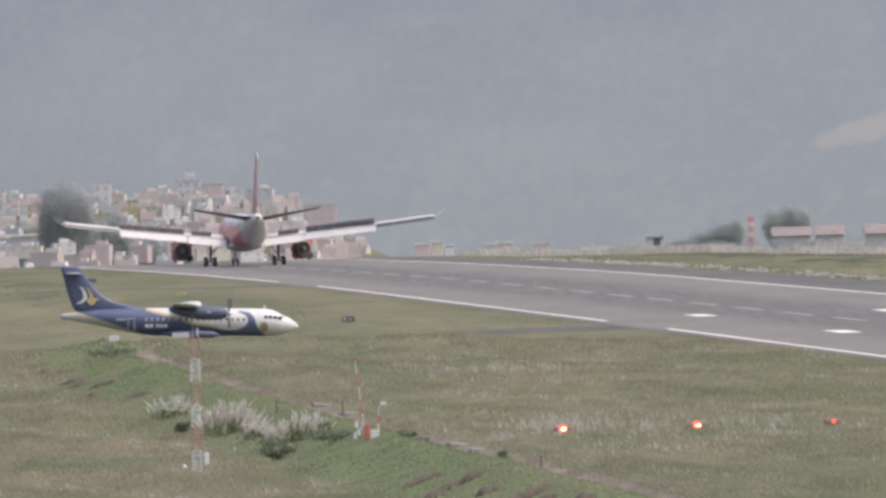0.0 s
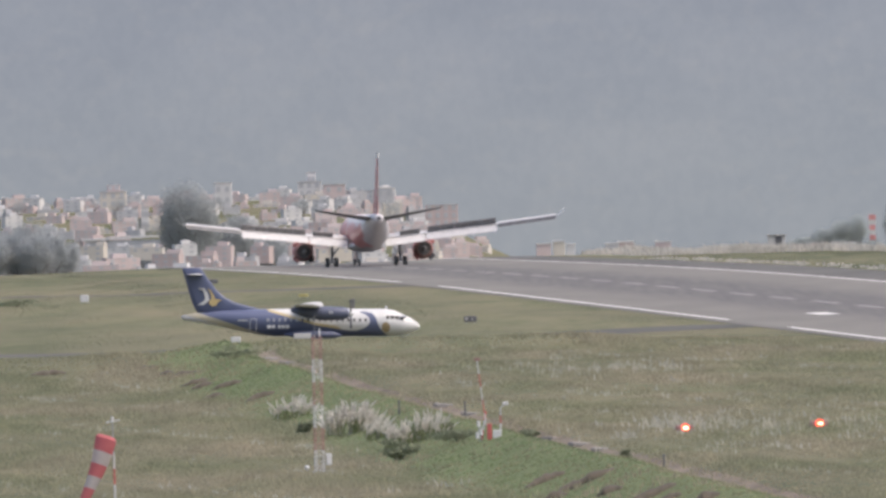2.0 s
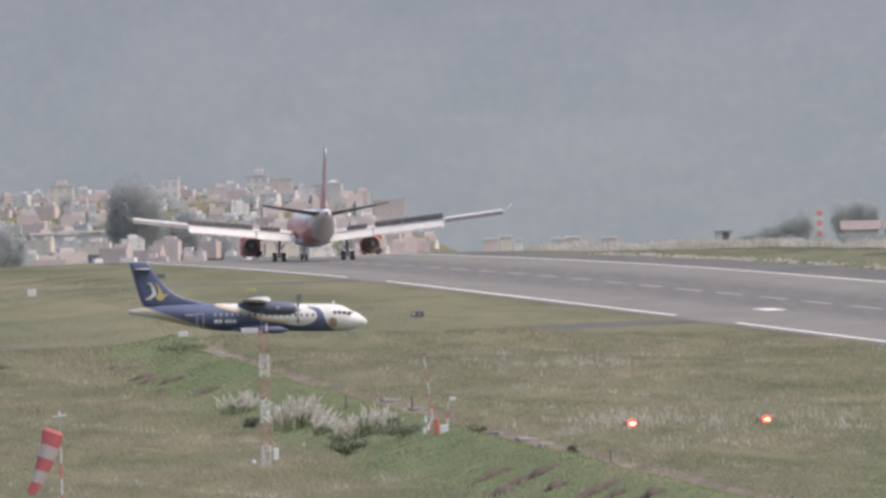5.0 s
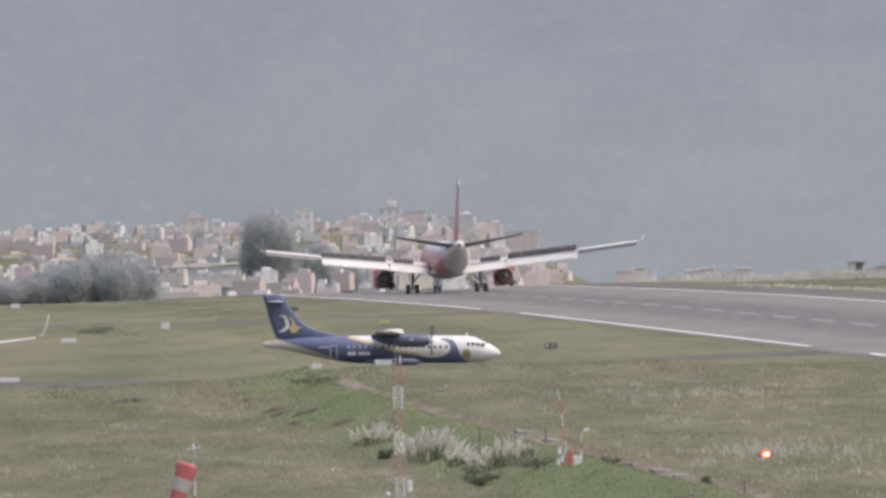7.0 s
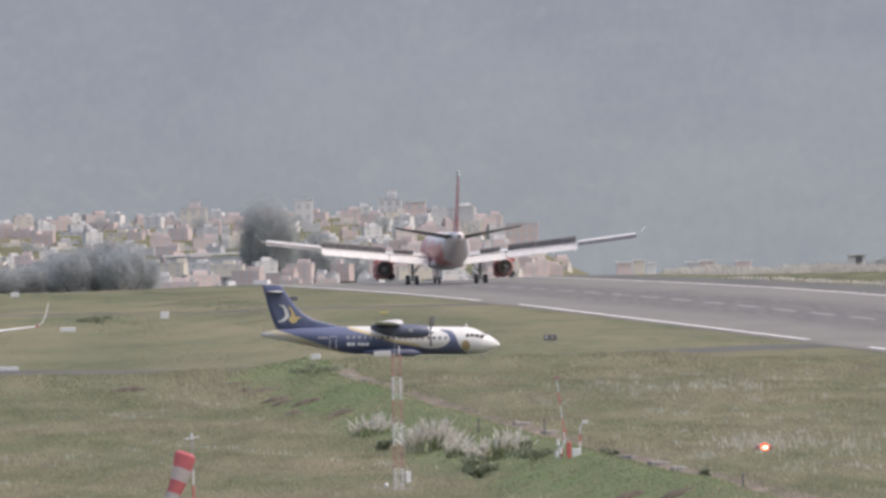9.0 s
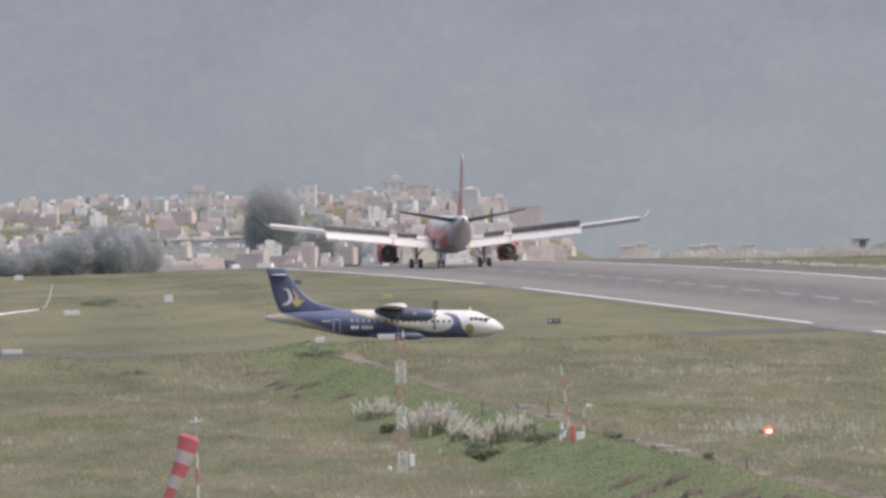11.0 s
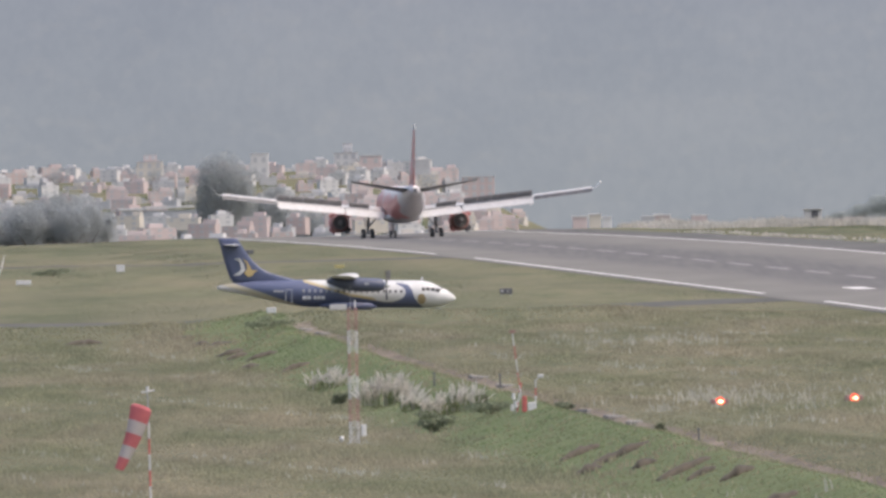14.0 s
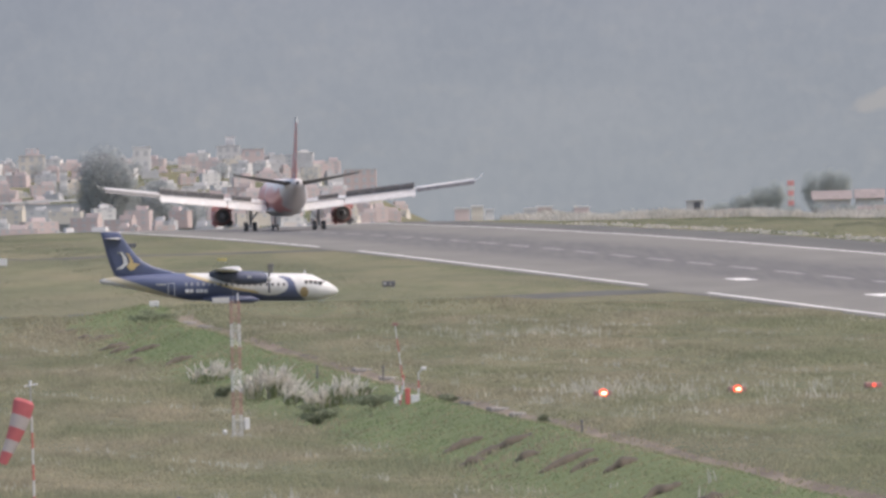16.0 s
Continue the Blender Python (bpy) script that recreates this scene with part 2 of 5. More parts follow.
# ---- hazy hills behind the town ----
def hill_backdrop():
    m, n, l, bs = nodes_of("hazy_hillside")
    # Haze is put into these glowing colours, bluer towards the top.
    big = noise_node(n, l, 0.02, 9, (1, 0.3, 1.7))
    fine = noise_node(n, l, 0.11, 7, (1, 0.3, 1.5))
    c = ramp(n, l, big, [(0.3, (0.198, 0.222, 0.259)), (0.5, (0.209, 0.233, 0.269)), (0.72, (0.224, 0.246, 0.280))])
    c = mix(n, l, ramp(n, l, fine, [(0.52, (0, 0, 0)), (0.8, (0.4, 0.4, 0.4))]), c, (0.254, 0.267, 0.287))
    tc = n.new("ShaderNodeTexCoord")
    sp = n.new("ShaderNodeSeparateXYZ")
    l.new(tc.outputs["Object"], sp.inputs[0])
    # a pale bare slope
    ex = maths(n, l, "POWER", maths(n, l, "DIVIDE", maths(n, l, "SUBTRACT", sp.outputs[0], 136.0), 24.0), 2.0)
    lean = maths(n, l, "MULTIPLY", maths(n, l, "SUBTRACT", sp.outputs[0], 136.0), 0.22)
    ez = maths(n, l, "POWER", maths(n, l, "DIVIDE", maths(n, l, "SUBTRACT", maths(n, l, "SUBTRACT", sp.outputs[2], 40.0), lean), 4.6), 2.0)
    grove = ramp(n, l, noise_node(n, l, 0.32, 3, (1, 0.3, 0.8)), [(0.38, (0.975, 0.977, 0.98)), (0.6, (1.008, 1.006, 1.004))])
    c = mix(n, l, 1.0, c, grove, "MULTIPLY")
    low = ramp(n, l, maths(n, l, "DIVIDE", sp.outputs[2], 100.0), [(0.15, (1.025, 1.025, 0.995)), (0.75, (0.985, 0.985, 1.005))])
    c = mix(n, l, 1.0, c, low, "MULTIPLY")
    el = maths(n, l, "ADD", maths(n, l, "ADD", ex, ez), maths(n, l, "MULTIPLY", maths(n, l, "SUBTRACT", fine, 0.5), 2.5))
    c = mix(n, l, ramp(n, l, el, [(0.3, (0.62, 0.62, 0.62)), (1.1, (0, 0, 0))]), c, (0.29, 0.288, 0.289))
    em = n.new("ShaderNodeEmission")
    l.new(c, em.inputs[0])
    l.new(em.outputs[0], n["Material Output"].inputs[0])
    verts, faces = [], []
    xs = np.linspace(-1100, 1300, 97)
    hs = np.linspace(0, 1, 21)
    for h in hs:
        for x in xs:
            top = 330 + 60 * math.sin(x * 0.004 + 1) + 35 * math.sin(x * 0.011)
            y = 4705 + 235 * h - 0.00004 * x * x + 6 * math.sin(x * 0.05 + h * 9)
            verts.append((x, y, -14 + (top + 14) * h ** 1.15))
    nx = len(xs)
    for j in range(len(hs) - 1):
        for i in range(nx - 1):
            a = j * nx + i
            faces.append((a, a + 1, a + nx + 1, a + nx))
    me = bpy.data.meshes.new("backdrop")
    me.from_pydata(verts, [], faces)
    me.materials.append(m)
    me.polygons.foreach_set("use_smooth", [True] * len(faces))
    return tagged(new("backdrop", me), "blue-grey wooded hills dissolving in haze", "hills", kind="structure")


hill_backdrop()


# ---- building blocks for things ----
def part(name, bm, material, parent=None, label="", smooth=False):
    me = bpy.data.meshes.new(name)
    if smooth:
        for f in bm.faces:
            f.smooth = True
    bm.to_mesh(me)
    bm.free()
    for m in (material if isinstance(material, (list, tuple)) else [material]):
        me.materials.append(m)
    ob = new(name, me)
    if parent is not None:
        ob.parent = parent
    if label:
        ob["label"] = label
    return ob


def thing(name, m, label, category, group=""):
    ob = new(name)
    ob.empty_display_size = 0.2
    ob.matrix_basis = m
    return tagged(ob, label, category, group)


def box(bm, x0, y0, z0, x1, y1, z1, bev=0.0, m=None):
    r = bmesh.ops.create_cube(bm, size=1)
    mt = Matrix.Translation(((x0 + x1) / 2, (y0 + y1) / 2, (z0 + z1) / 2)) @ Matrix.Diagonal((x1 - x0, y1 - y0, z1 - z0, 1))
    bmesh.ops.transform(bm, matrix=(m or Matrix()) @ mt, verts=r["verts"])
    if bev:
        es = list({e for v in r["verts"] for e in v.link_edges})
        bmesh.ops.bevel(bm, geom=es, offset=bev, segments=1, affect="EDGES")
    return bm


def rod(bm, a, b, r0, r1=None, seg=8):
    a, b = Vector(a), Vector(b)
    d = b - a
    m = Matrix.Translation((a + b) / 2) @ d.to_track_quat("Z", "Y").to_matrix().to_4x4()
    bmesh.ops.create_cone(bm, cap_ends=True, segments=seg, radius1=r0, radius2=r0 if r1 is None else r1, depth=d.length, matrix=m)
    return bm


def loft(rings, close=True):
    """A skin over rings of equally many points."""
    bm = bmesh.new()
    vs = [[bm.verts.new(p) for p in r] for r in rings]
    n = len(rings[0])
    for a, b in zip(vs, vs[1:]):
        for i in range(n):
            j = (i + 1) % n
            bm.faces.new((a[i], a[j], b[j], b[i]))
    if close:
        bm.faces.new(vs[0][::-1])
        bm.faces.new(vs[-1])
    bmesh.ops.recalc_face_normals(bm, faces=bm.faces)
    return bm


def tube(sections, seg=32):
    """Rings along y: (y, centre z, half width, half height)."""
    return loft([[(rx * math.cos(2 * math.pi * i / seg), y, zc + rz * math.sin(2 * math.pi * i / seg)) for i in range(seg)] for y, zc, rx, rz in sections])


FOIL = ((0, 0), (0.02, 0.45), (0.1, 0.85), (0.3, 1.0), (0.6, 0.72), (0.85, 0.3), (1, 0.04), (1, -0.04), (0.8, -0.2), (0.5, -0.55), (0.25, -0.7), (0.08, -0.55), (0.02, -0.3))


def wing_ring(x, y, z, chord, thick, up=(0, 0, 1)):
    u = Vector(up)
    return [tuple(Vector((x, y - c * chord, z)) + u * (t * thick * chord * 0.5)) for c, t in FOIL]


def panel(pts, thick, up):
    """A flat quad plate with thickness."""
    bm = bmesh.new()
    u = Vector(up).normalized() * thick
    a = [bm.verts.new(p) for p in pts]
    b = [bm.verts.new(tuple(Vector(p) + u)) for p in pts]
    bm.faces.new(a)
    bm.faces.new(b[::-1])
    k = len(pts)
    for i in range(k):
        bm.faces.new((a[i], b[i], b[(i + 1) % k], a[(i + 1) % k]))
    bmesh.ops.recalc_face_normals(bm, faces=bm.faces)
    return bm


def lerp(a, b, t):
    return tuple(p + (q - p) * t for p, q in zip(a, b))


# ---- wide-body airliner rolling out with flaps and spoilers out ----
def airliner_paint():
    m, n, l, bs = nodes_of("red_white_livery")
    tc = n.new("ShaderNodeTexCoord")
    s = n.new("ShaderNodeSeparateXYZ")
    l.new(tc.outputs["Object"], s.inputs[0])
    wob = maths(n, l, "MULTIPLY", maths(n, l, "SUBTRACT", noise_node(n, l, 0.22, 1), 0.5), 5.0)
    d = maths(n, l, "SUBTRACT", maths(n, l, "ADD", maths(n, l, "MULTIPLY", s.outputs[0], -1.0), wob), maths(n, l, "MULTIPLY", maths(n, l, "SUBTRACT", s.outputs[2], 5.0), 0.35))
    f = ramp(n, l, maths(n, l, "ADD", maths(n, l, "MULTIPLY", d, 0.12), 0.5), [(0.69, (0, 0, 0)), (0.74, (1, 1, 1))])
    g = ramp(n, l, maths(n, l, "MULTIPLY", s.outputs[2], 0.1), [(0.79, (0, 0, 0)), (0.82, (1, 1, 1))])
    f = mix(n, l, 1.0, f, g, "ADD")
    c = mix(n, l, f, ramp(n, l, noise_node(n, l, 1.2, 3), [(0.3, (0.56, 0.53, 0.53)), (0.7, (0.64, 0.6, 0.6))]), (0.6, 0.24, 0.225))
    l.new(c, bs.inputs["Base Color"])
    bs.inputs["Roughness"].default_value = 0.35
    return m


def fin_paint():
    """Red paint, lightened to imitate haze, broken by pale printed shapes."""
    m, n, l, bs = nodes_of("printed_red_fin_paint")
    a = ramp(n, l, noise_node(n, l, 0.42, 2, (1, 1, 0.7)), [(0.5, (0.66, 0.27, 0.26)), (0.58, (0.76, 0.66, 0.65))])
    c = mix(n, l, 0.25, a, ramp(n, l, noise_node(n, l, 2.5, 3), [(0.3, (0.6, 0.24, 0.23)), (0.7, (0.74, 0.55, 0.54))]))
    l.new(c, bs.inputs["Base Color"])
    bs.inputs["Roughness"].default_value = 0.4
    return m


def wheel(name, parent, x, y, r, w):
    rr = [(-w / 2, r * 0.86), (-w * 0.36, r), (w * 0.36, r), (w / 2, r * 0.86)]
    bm = loft([[(x + dx, y + q * math.cos(2 * math.pi * i / 16), r + q * math.sin(2 * math.pi * i / 16)) for i in range(16)] for dx, q in rr])
    t = part("tyre", bm, M_TYRE, parent)
    bm = bmesh.new()
    rod(bm, (x - w * 0.54, y, r), (x + w * 0.54, y, r), r * 0.48, seg=12)
    part("rim", bm, M_STEEL, t)
    return t


def wide_body(m):
    root = thing("airliner", m, "red and white twin-engined wide-body airliner rolling along the runway", "airplane")
    paint = airliner_paint()
    L0, L1 = 26.5, -31.5
    sec = [(L0, 4.3, 0.1, 0.1), (L0 - 0.6, 4.35, 0.8, 0.8), (L0 - 2, 4.55, 1.6, 1.65), (L0 - 4.5, 4.75, 2.4, 2.45), (L0 - 7, 5.1, 2.75, 2.8), (L0 - 9, 5.2, 2.82, 2.82),
           (-8, 5.2, 2.82, 2.82), (-12, 5.35, 2.78, 2.65), (-17, 5.6, 2.5, 2.3), (-22, 6.25, 1.95, 1.8), (-26, 6.8, 1.4, 1.3), (-29.5, 7.2, 0.85, 0.8), (L1, 7.35, 0.42, 0.42)]
    body = part("fuselage", tube(sec, 40), paint, root, "white fuselage with red artwork", True)
    bm = bmesh.new()
    rod(bm, (0, L1 + 0.05, 7.35), (0, L1 - 0.15, 7.35), 0.3, 0.26, 16)
    part("exhaust", bm, M_DARK, body)
    bm = tube([(9, 3.2, 0.6, 0.4), (7, 3.15, 2.2, 0.8), (2, 3.1, 2.8, 0.95), (-4, 3.15, 2.7, 0.9), (-7, 3.3, 1.6, 0.6), (-8.5, 3.5, 0.5, 0.2)], 24)
    part("belly_fairing", bm, M_WHITE, root, "", True)
    fin = [(0, -19.5, 7.6, 9.6, 0.09), (0, -22.3, 10, 7.9, 0.09), (0, -25.6, 13, 5.8, 0.09), (0, -29.2, 16.3, 3.5, 0.09), (0, -30, 17.2, 2.6, 0.05)]
    finp = part("fin", loft([[(t * th * c * 0.5, y - q * c, z) for q, t in FOIL] for _, y, z, c, th in fin]), fin_paint(), root, "haze-paled red tail fin with pale artwork", True)
    part("fin_edge", panel([(0.06, -28.6, 9.8), (0.06, -31.4, 15.8), (0.06, -32.0, 15.8), (0.06, -29.3, 9.8)], 0.05, (1, 0, 0)), M_WHITE, finp)
    bm = loft([[(t * 0.1 * c, y - q * c, z) for q, t in FOIL] for y, z, c in ((-29.95, 16.6, 2.8), (-30.2, 17.4, 2.3))])
    part("fin_tip", bm, M_WHITE, finp)
    for s in (-1, 1):
        stab = [(s * 0.6, -23.5, 7.5, 5.3, 0.1), (s * 5, -26.2, 8.15, 3.6, 0.1), (s * 9.7, -29.2, 8.9, 2.0, 0.1)]
        rings = [[(x, y, z - 0.11 * (y - (stab[i][1] - stab[i][3]))) for x, y, z in wing_ring(*stab[i])] for i in range(3)]
        # Dark material puts the shade of the tailplane's underside into its colour.
        part("tailplane", loft(rings), M_SPOILER, root, "tailplane trimmed nose down, its underside shade painted dark grey", True)
        w = [(s * 2.3, 9.0, 4.1, 11.0, 0.13), (s * 9.4, 3.4, 4.85, 6.6, 0.11), (s * 20, -4.2, 5.95, 4.2, 0.1), (s * 28.8, -10.4, 7.0, 2.4, 0.09)]
        wg = part("wing", loft([wing_ring(*q) for q in w]), M_CREAM, root, "pale grey swept wing", True)
        tip = [wing_ring(s * 28.8, -10.4, 7.0, 2.4, 0.09), wing_ring(s * 29.5, -11.2, 7.4, 1.6, 0.09, (-s * 0.6, 0, 0.8)), wing_ring(s * 30.15, -12.4, 8.3, 0.7, 0.09, (-s, 0, 0.3))]
        part("winglet", loft(tip), M_WHITE, wg, "", True)

        def te(x):
            """Trailing edge of the wing at that distance out."""
            k = [(2.3, -2.0, 4.05), (9.4, -3.2, 4.8), (20, -8.4, 5.9), (28.8, -12.8, 6.97)]
            for p, q in zip(k, k[1:]):
                if x <= q[0]:
                    break
            t = (x - p[0]) / (q[0] - p[0])
            return (p[1] + (q[1] - p[1]) * t, p[2] + (q[2] - p[2]) * t)

        def plate(name, x0, x1, up0, back0, up1, back1, mat, label=""):
            (ya, za), (yb, zb) = te(x0), te(x1)
            pts = [(s * x0, ya + back0, za + up0), (s * x1, yb + back0, zb + up0), (s * x1, yb + back1, zb + up1), (s * x0, ya + back1, za + up1)]
            part(name, panel(pts, 0.14, (0, 0.5, 1)), mat, wg, label)

        plate("flap", 2.9, 9.0, 0.0, 0.3, -1.15, -1.5, M_CREAM, "white lowered flap")
        plate("flap", 9.15, 19.8, 0.0, 0.3, -1.0, -1.35, M_CREAM, "white lowered flap")
        plate("spoiler", 5.2, 8.3, 0.1, 1.5, 0.85, 0.9, M_SPOILER, "dark raised spoiler")
        for k in range(5):
            x = 9.5 + k * 2.06
            plate("spoiler", x, x + 2.0, 0.12, 1.6, 1.0, 0.8, M_SPOILER, "dark raised spoiler")
        plate("aileron", 20.0, 28.6, 0.3, 0.5, 0.1, -0.75, M_CREAM, "white aileron")
        # Added dark plate stands in for the shaded wing underside.
        plate("hinge_fairing", 20.0, 28.6, 0.08, -0.7, -0.42, -0.9, M_SPOILER, "dark strip for the shaded wing underside below the aileron")
        for x in (6.0, 12.4, 16.2, 19.4):
            y, z = te(x)
            bm = tube([(y + 2.6, z - 0.25, 0.05, 0.05), (y + 1.4, z - 0.5, 0.22, 0.3), (y - 0.4, z - 0.85, 0.2, 0.28), (y - 1.7, z - 1.25, 0.04, 0.05)], 10)
            bmesh.ops.translate(bm, verts=bm.verts, vec=(s * x, 0, 0))
            part("flap_fairing", bm, M_WHITE, wg, "", True)
        # engine with its thrust reverser sleeve slid back
        ex, ey, ez = s * 9.37, 6.5, 2.45
        cowl = [(3.4, 0, 1.35), (3.1, 0, 1.52), (1.5, 0, 1.62), (-0.2, 0, 1.55), (-0.2, 0, 1.2), (2.8, 0, 1.2)]
        bm = loft([[(ex + r * math.cos(2 * math.pi * i / 28), ey + y, ez + r * math.sin(2 * math.pi * i / 28)) for i in range(28)] for y, _, r in cowl], False)
        eng = part("engine", bm, M_COWL, root, "red engine cowl with the reverser open", True)
        bm = loft([[(ex + r * math.cos(2 * math.pi * i / 28), ey + y, ez + r * math.sin(2 * math.pi * i / 28)) for i in range(28)]
                   for y, r in ((-0.9, 1.52), (-2.8, 1.2), (-2.8, 1.08), (-0.9, 1.35))], False)
        part("reverser_sleeve", bm, M_DULLRED, eng, "", True)
        for k in range(4):
            a = radians(45 + 90 * k)
            bm = bmesh.new()
            box(bm, -0.55, -0.08, 1.3, 0.55, 0.06, 2.15, 0.05, Matrix.Translation((ex, ey - 0.7, ez)) @ Matrix.Rotation(a, 4, "Y") @ Matrix.Rotation(radians(18), 4, "X"))
            part("reverser_door", bm, M_COWL if k != 1 else M_DARK, eng)
        bm = bmesh.new()
        rod(bm, (ex, ey + 2.2, ez), (ex, ey - 2.6, ez), 1.22, 1.02, 24)
        part("engine_core", bm, M_SPOILER, eng)
        bm = bmesh.new()
        rod(bm, (ex, ey - 2.6, ez), (ex, ey - 4.2, ez), 0.45, 0.12, 16)
        part("exhaust_cone", bm, M_STEEL, eng)
        bm = panel([(ex, ey + 2, ez + 1.4), (ex, ey - 4.5, ez + 1.6), (ex, ey - 3.6, ez + 2.5), (ex, ey + 1, ez + 2.4)], 0.35, (1, 0, 0))
        part("pylon", bm, M_WHITE, eng)
        # main gear bogie
        bm = bmesh.new()
        rod(bm, (s * 5.34, 0, 0.75), (s * 5.2, 0.2, 4.2), 0.24)
        rod(bm, (s * 5.34, 0.1, 1.5), (s * 3.6, 0.3, 3.7), 0.12)
        rod(bm, (s * 5.34, -1.05, 0.7), (s * 5.34, 1.05, 0.7), 0.16)
        for dy in (-1, 1):
            rod(bm, (s * 5.34 - 0.8, dy, 0.7), (s * 5.34 + 0.8, dy, 0.7), 0.1)
        gear = part("main_gear", bm, M_GREY, root, "main landing gear with four wheels")
        for dx in (-0.7, 0.7):
            for dy in (-1, 1):
                wheel("tyre", gear, s * 5.34 + dx, dy, 0.7, 0.53)
        bm = panel([(s * 5.8, -0.9, 1.7), (s * 5.8, 0.9, 1.7), (s * 6.0, 0.9, 4.1), (s * 6.0, -0.9, 4.1)], 0.06, (1, 0, 0))
        part("gear_door", bm, M_WHITE, gear)
    bm = bmesh.new()
    rod(bm, (0, 22.2, 0.5), (0, 22.0, 2.8), 0.14)
    rod(bm, (-0.6, 22.2, 0.53), (0.6, 22.2, 0.53), 0.08)
    ng = part("nose_gear", bm, M_GREY, root)
    for dx in (-0.38, 0.38):
        wheel("tyre", ng, dx, 22.2, 0.53, 0.36)
    for s in (-1, 1):
        bm = panel([(s * 0.5, 21, 1.4), (s * 0.5, 23, 1.4), (s * 0.6, 23, 2.5), (s * 0.6, 21, 2.5)], 0.05, (1, 0, 0))
        part("gear_door", bm, M_WHITE, ng)
    return root


_y = 2442.0
_x = float(runway_x(_y))
wide_body(pose(_x + 0.9, _y, float(ground_z(_x, _y)) + 0.05, 0, 0, 4.57) @ Matrix.Scale(1.035, 4))


def on_ground(x, y, dz=0.0):
    return float(ground_z(x, y)) + dz


# ---- regional turboprop on the taxiway ----
def turboprop_paint():
    m, n, l, bs = nodes_of("blue_white_gold_livery")
    tc = n.new("ShaderNodeTexCoord")
    s = n.new("ShaderNodeSeparateXYZ")
    l.new(tc.outputs["Object"], s.inputs[0])
    u = maths(n, l, "SUBTRACT", 10.0, s.outputs[1])
    un = maths(n, l, "DIVIDE", u, 23.0)
    z = s.outputs[2]

    def curve(stops):
        return maths(n, l, "MULTIPLY", ramp(n, l, un, [(a / 23, (b / 5,) * 3) for a, b in stops]), 5.0)

    def hard(v):
        return ramp(n, l, maths(n, l, "ADD", maths(n, l, "MULTIPLY", v, 4.0), 0.5), [(0.4, (0, 0, 0)), (0.6, (1, 1, 1))])

    top = curve([(2.4, 0.3), (3.0, 0.9), (3.45, 1.3), (3.9, 1.9), (4.1, 2.6), (4.5, 3.1), (5.2, 3.25), (5.7, 3.25), (5.8, 1.45), (7.0, 1.5), (9.8, 1.95), (11.4, 2.4), (14.4, 3.3), (15.0, 5.0)])
    low = curve([(12.8, 0.3), (14.8, 1.1), (17.0, 1.8), (19.0, 2.5), (21.0, 3.1), (22.8, 3.6)])
    white = ramp(n, l, noise_node(n, l, 1.5, 3), [(0.3, (0.56, 0.56, 0.55)), (0.7, (0.63, 0.62, 0.61))])
    gold = (0.5, 0.41, 0.22)
    c = mix(n, l, hard(maths(n, l, "SUBTRACT", maths(n, l, "ADD", top, 0.24), z)), white, gold)
    near_nose = maths(n, l, "LESS_THAN", u, 7.5)
    c2 = mix(n, l, near_nose, c, white)
    oval = maths(n, l, "ADD", maths(n, l, "POWER", maths(n, l, "DIVIDE", maths(n, l, "SUBTRACT", u, 6.4), 1.68), 2.0),
                 maths(n, l, "POWER", maths(n, l, "DIVIDE", maths(n, l, "SUBTRACT", z, 2.35), 0.9), 2.0))
    c2 = mix(n, l, hard(maths(n, l, "SUBTRACT", top, z)), c2, (0.1, 0.118, 0.2))
    c2 = mix(n, l, hard(maths(n, l, "SUBTRACT", 1.0, oval)), c2, white)
    patch = maths(n, l, "ADD", maths(n, l, "POWER", maths(n, l, "DIVIDE", maths(n, l, "SUBTRACT", u, 3.2), 0.4), 2.0),
                  maths(n, l, "POWER", maths(n, l, "DIVIDE", maths(n, l, "SUBTRACT", z, 1.75), 0.5), 2.0))
    c2 = mix(n, l, hard(maths(n, l, "SUBTRACT", 1.0, patch)), c2, (0.33, 0.25, 0.14))
    c2 = mix(n, l, hard(maths(n, l, "SUBTRACT", low, z)), c2, (0.46, 0.41, 0.3))
    pale = hard(maths(n, l, "SUBTRACT", maths(n, l, "SUBTRACT", low, 0.5), z))
    c2 = mix(n, l, maths(n, l, "MULTIPLY", pale, maths(n, l, "GREATER_THAN", u, 17.0)), c2, (0.56, 0.54, 0.51))
    l.new(c2, bs.inputs["Base Color"])
    bs.inputs["Roughness"].default_value = 0.35
    return m


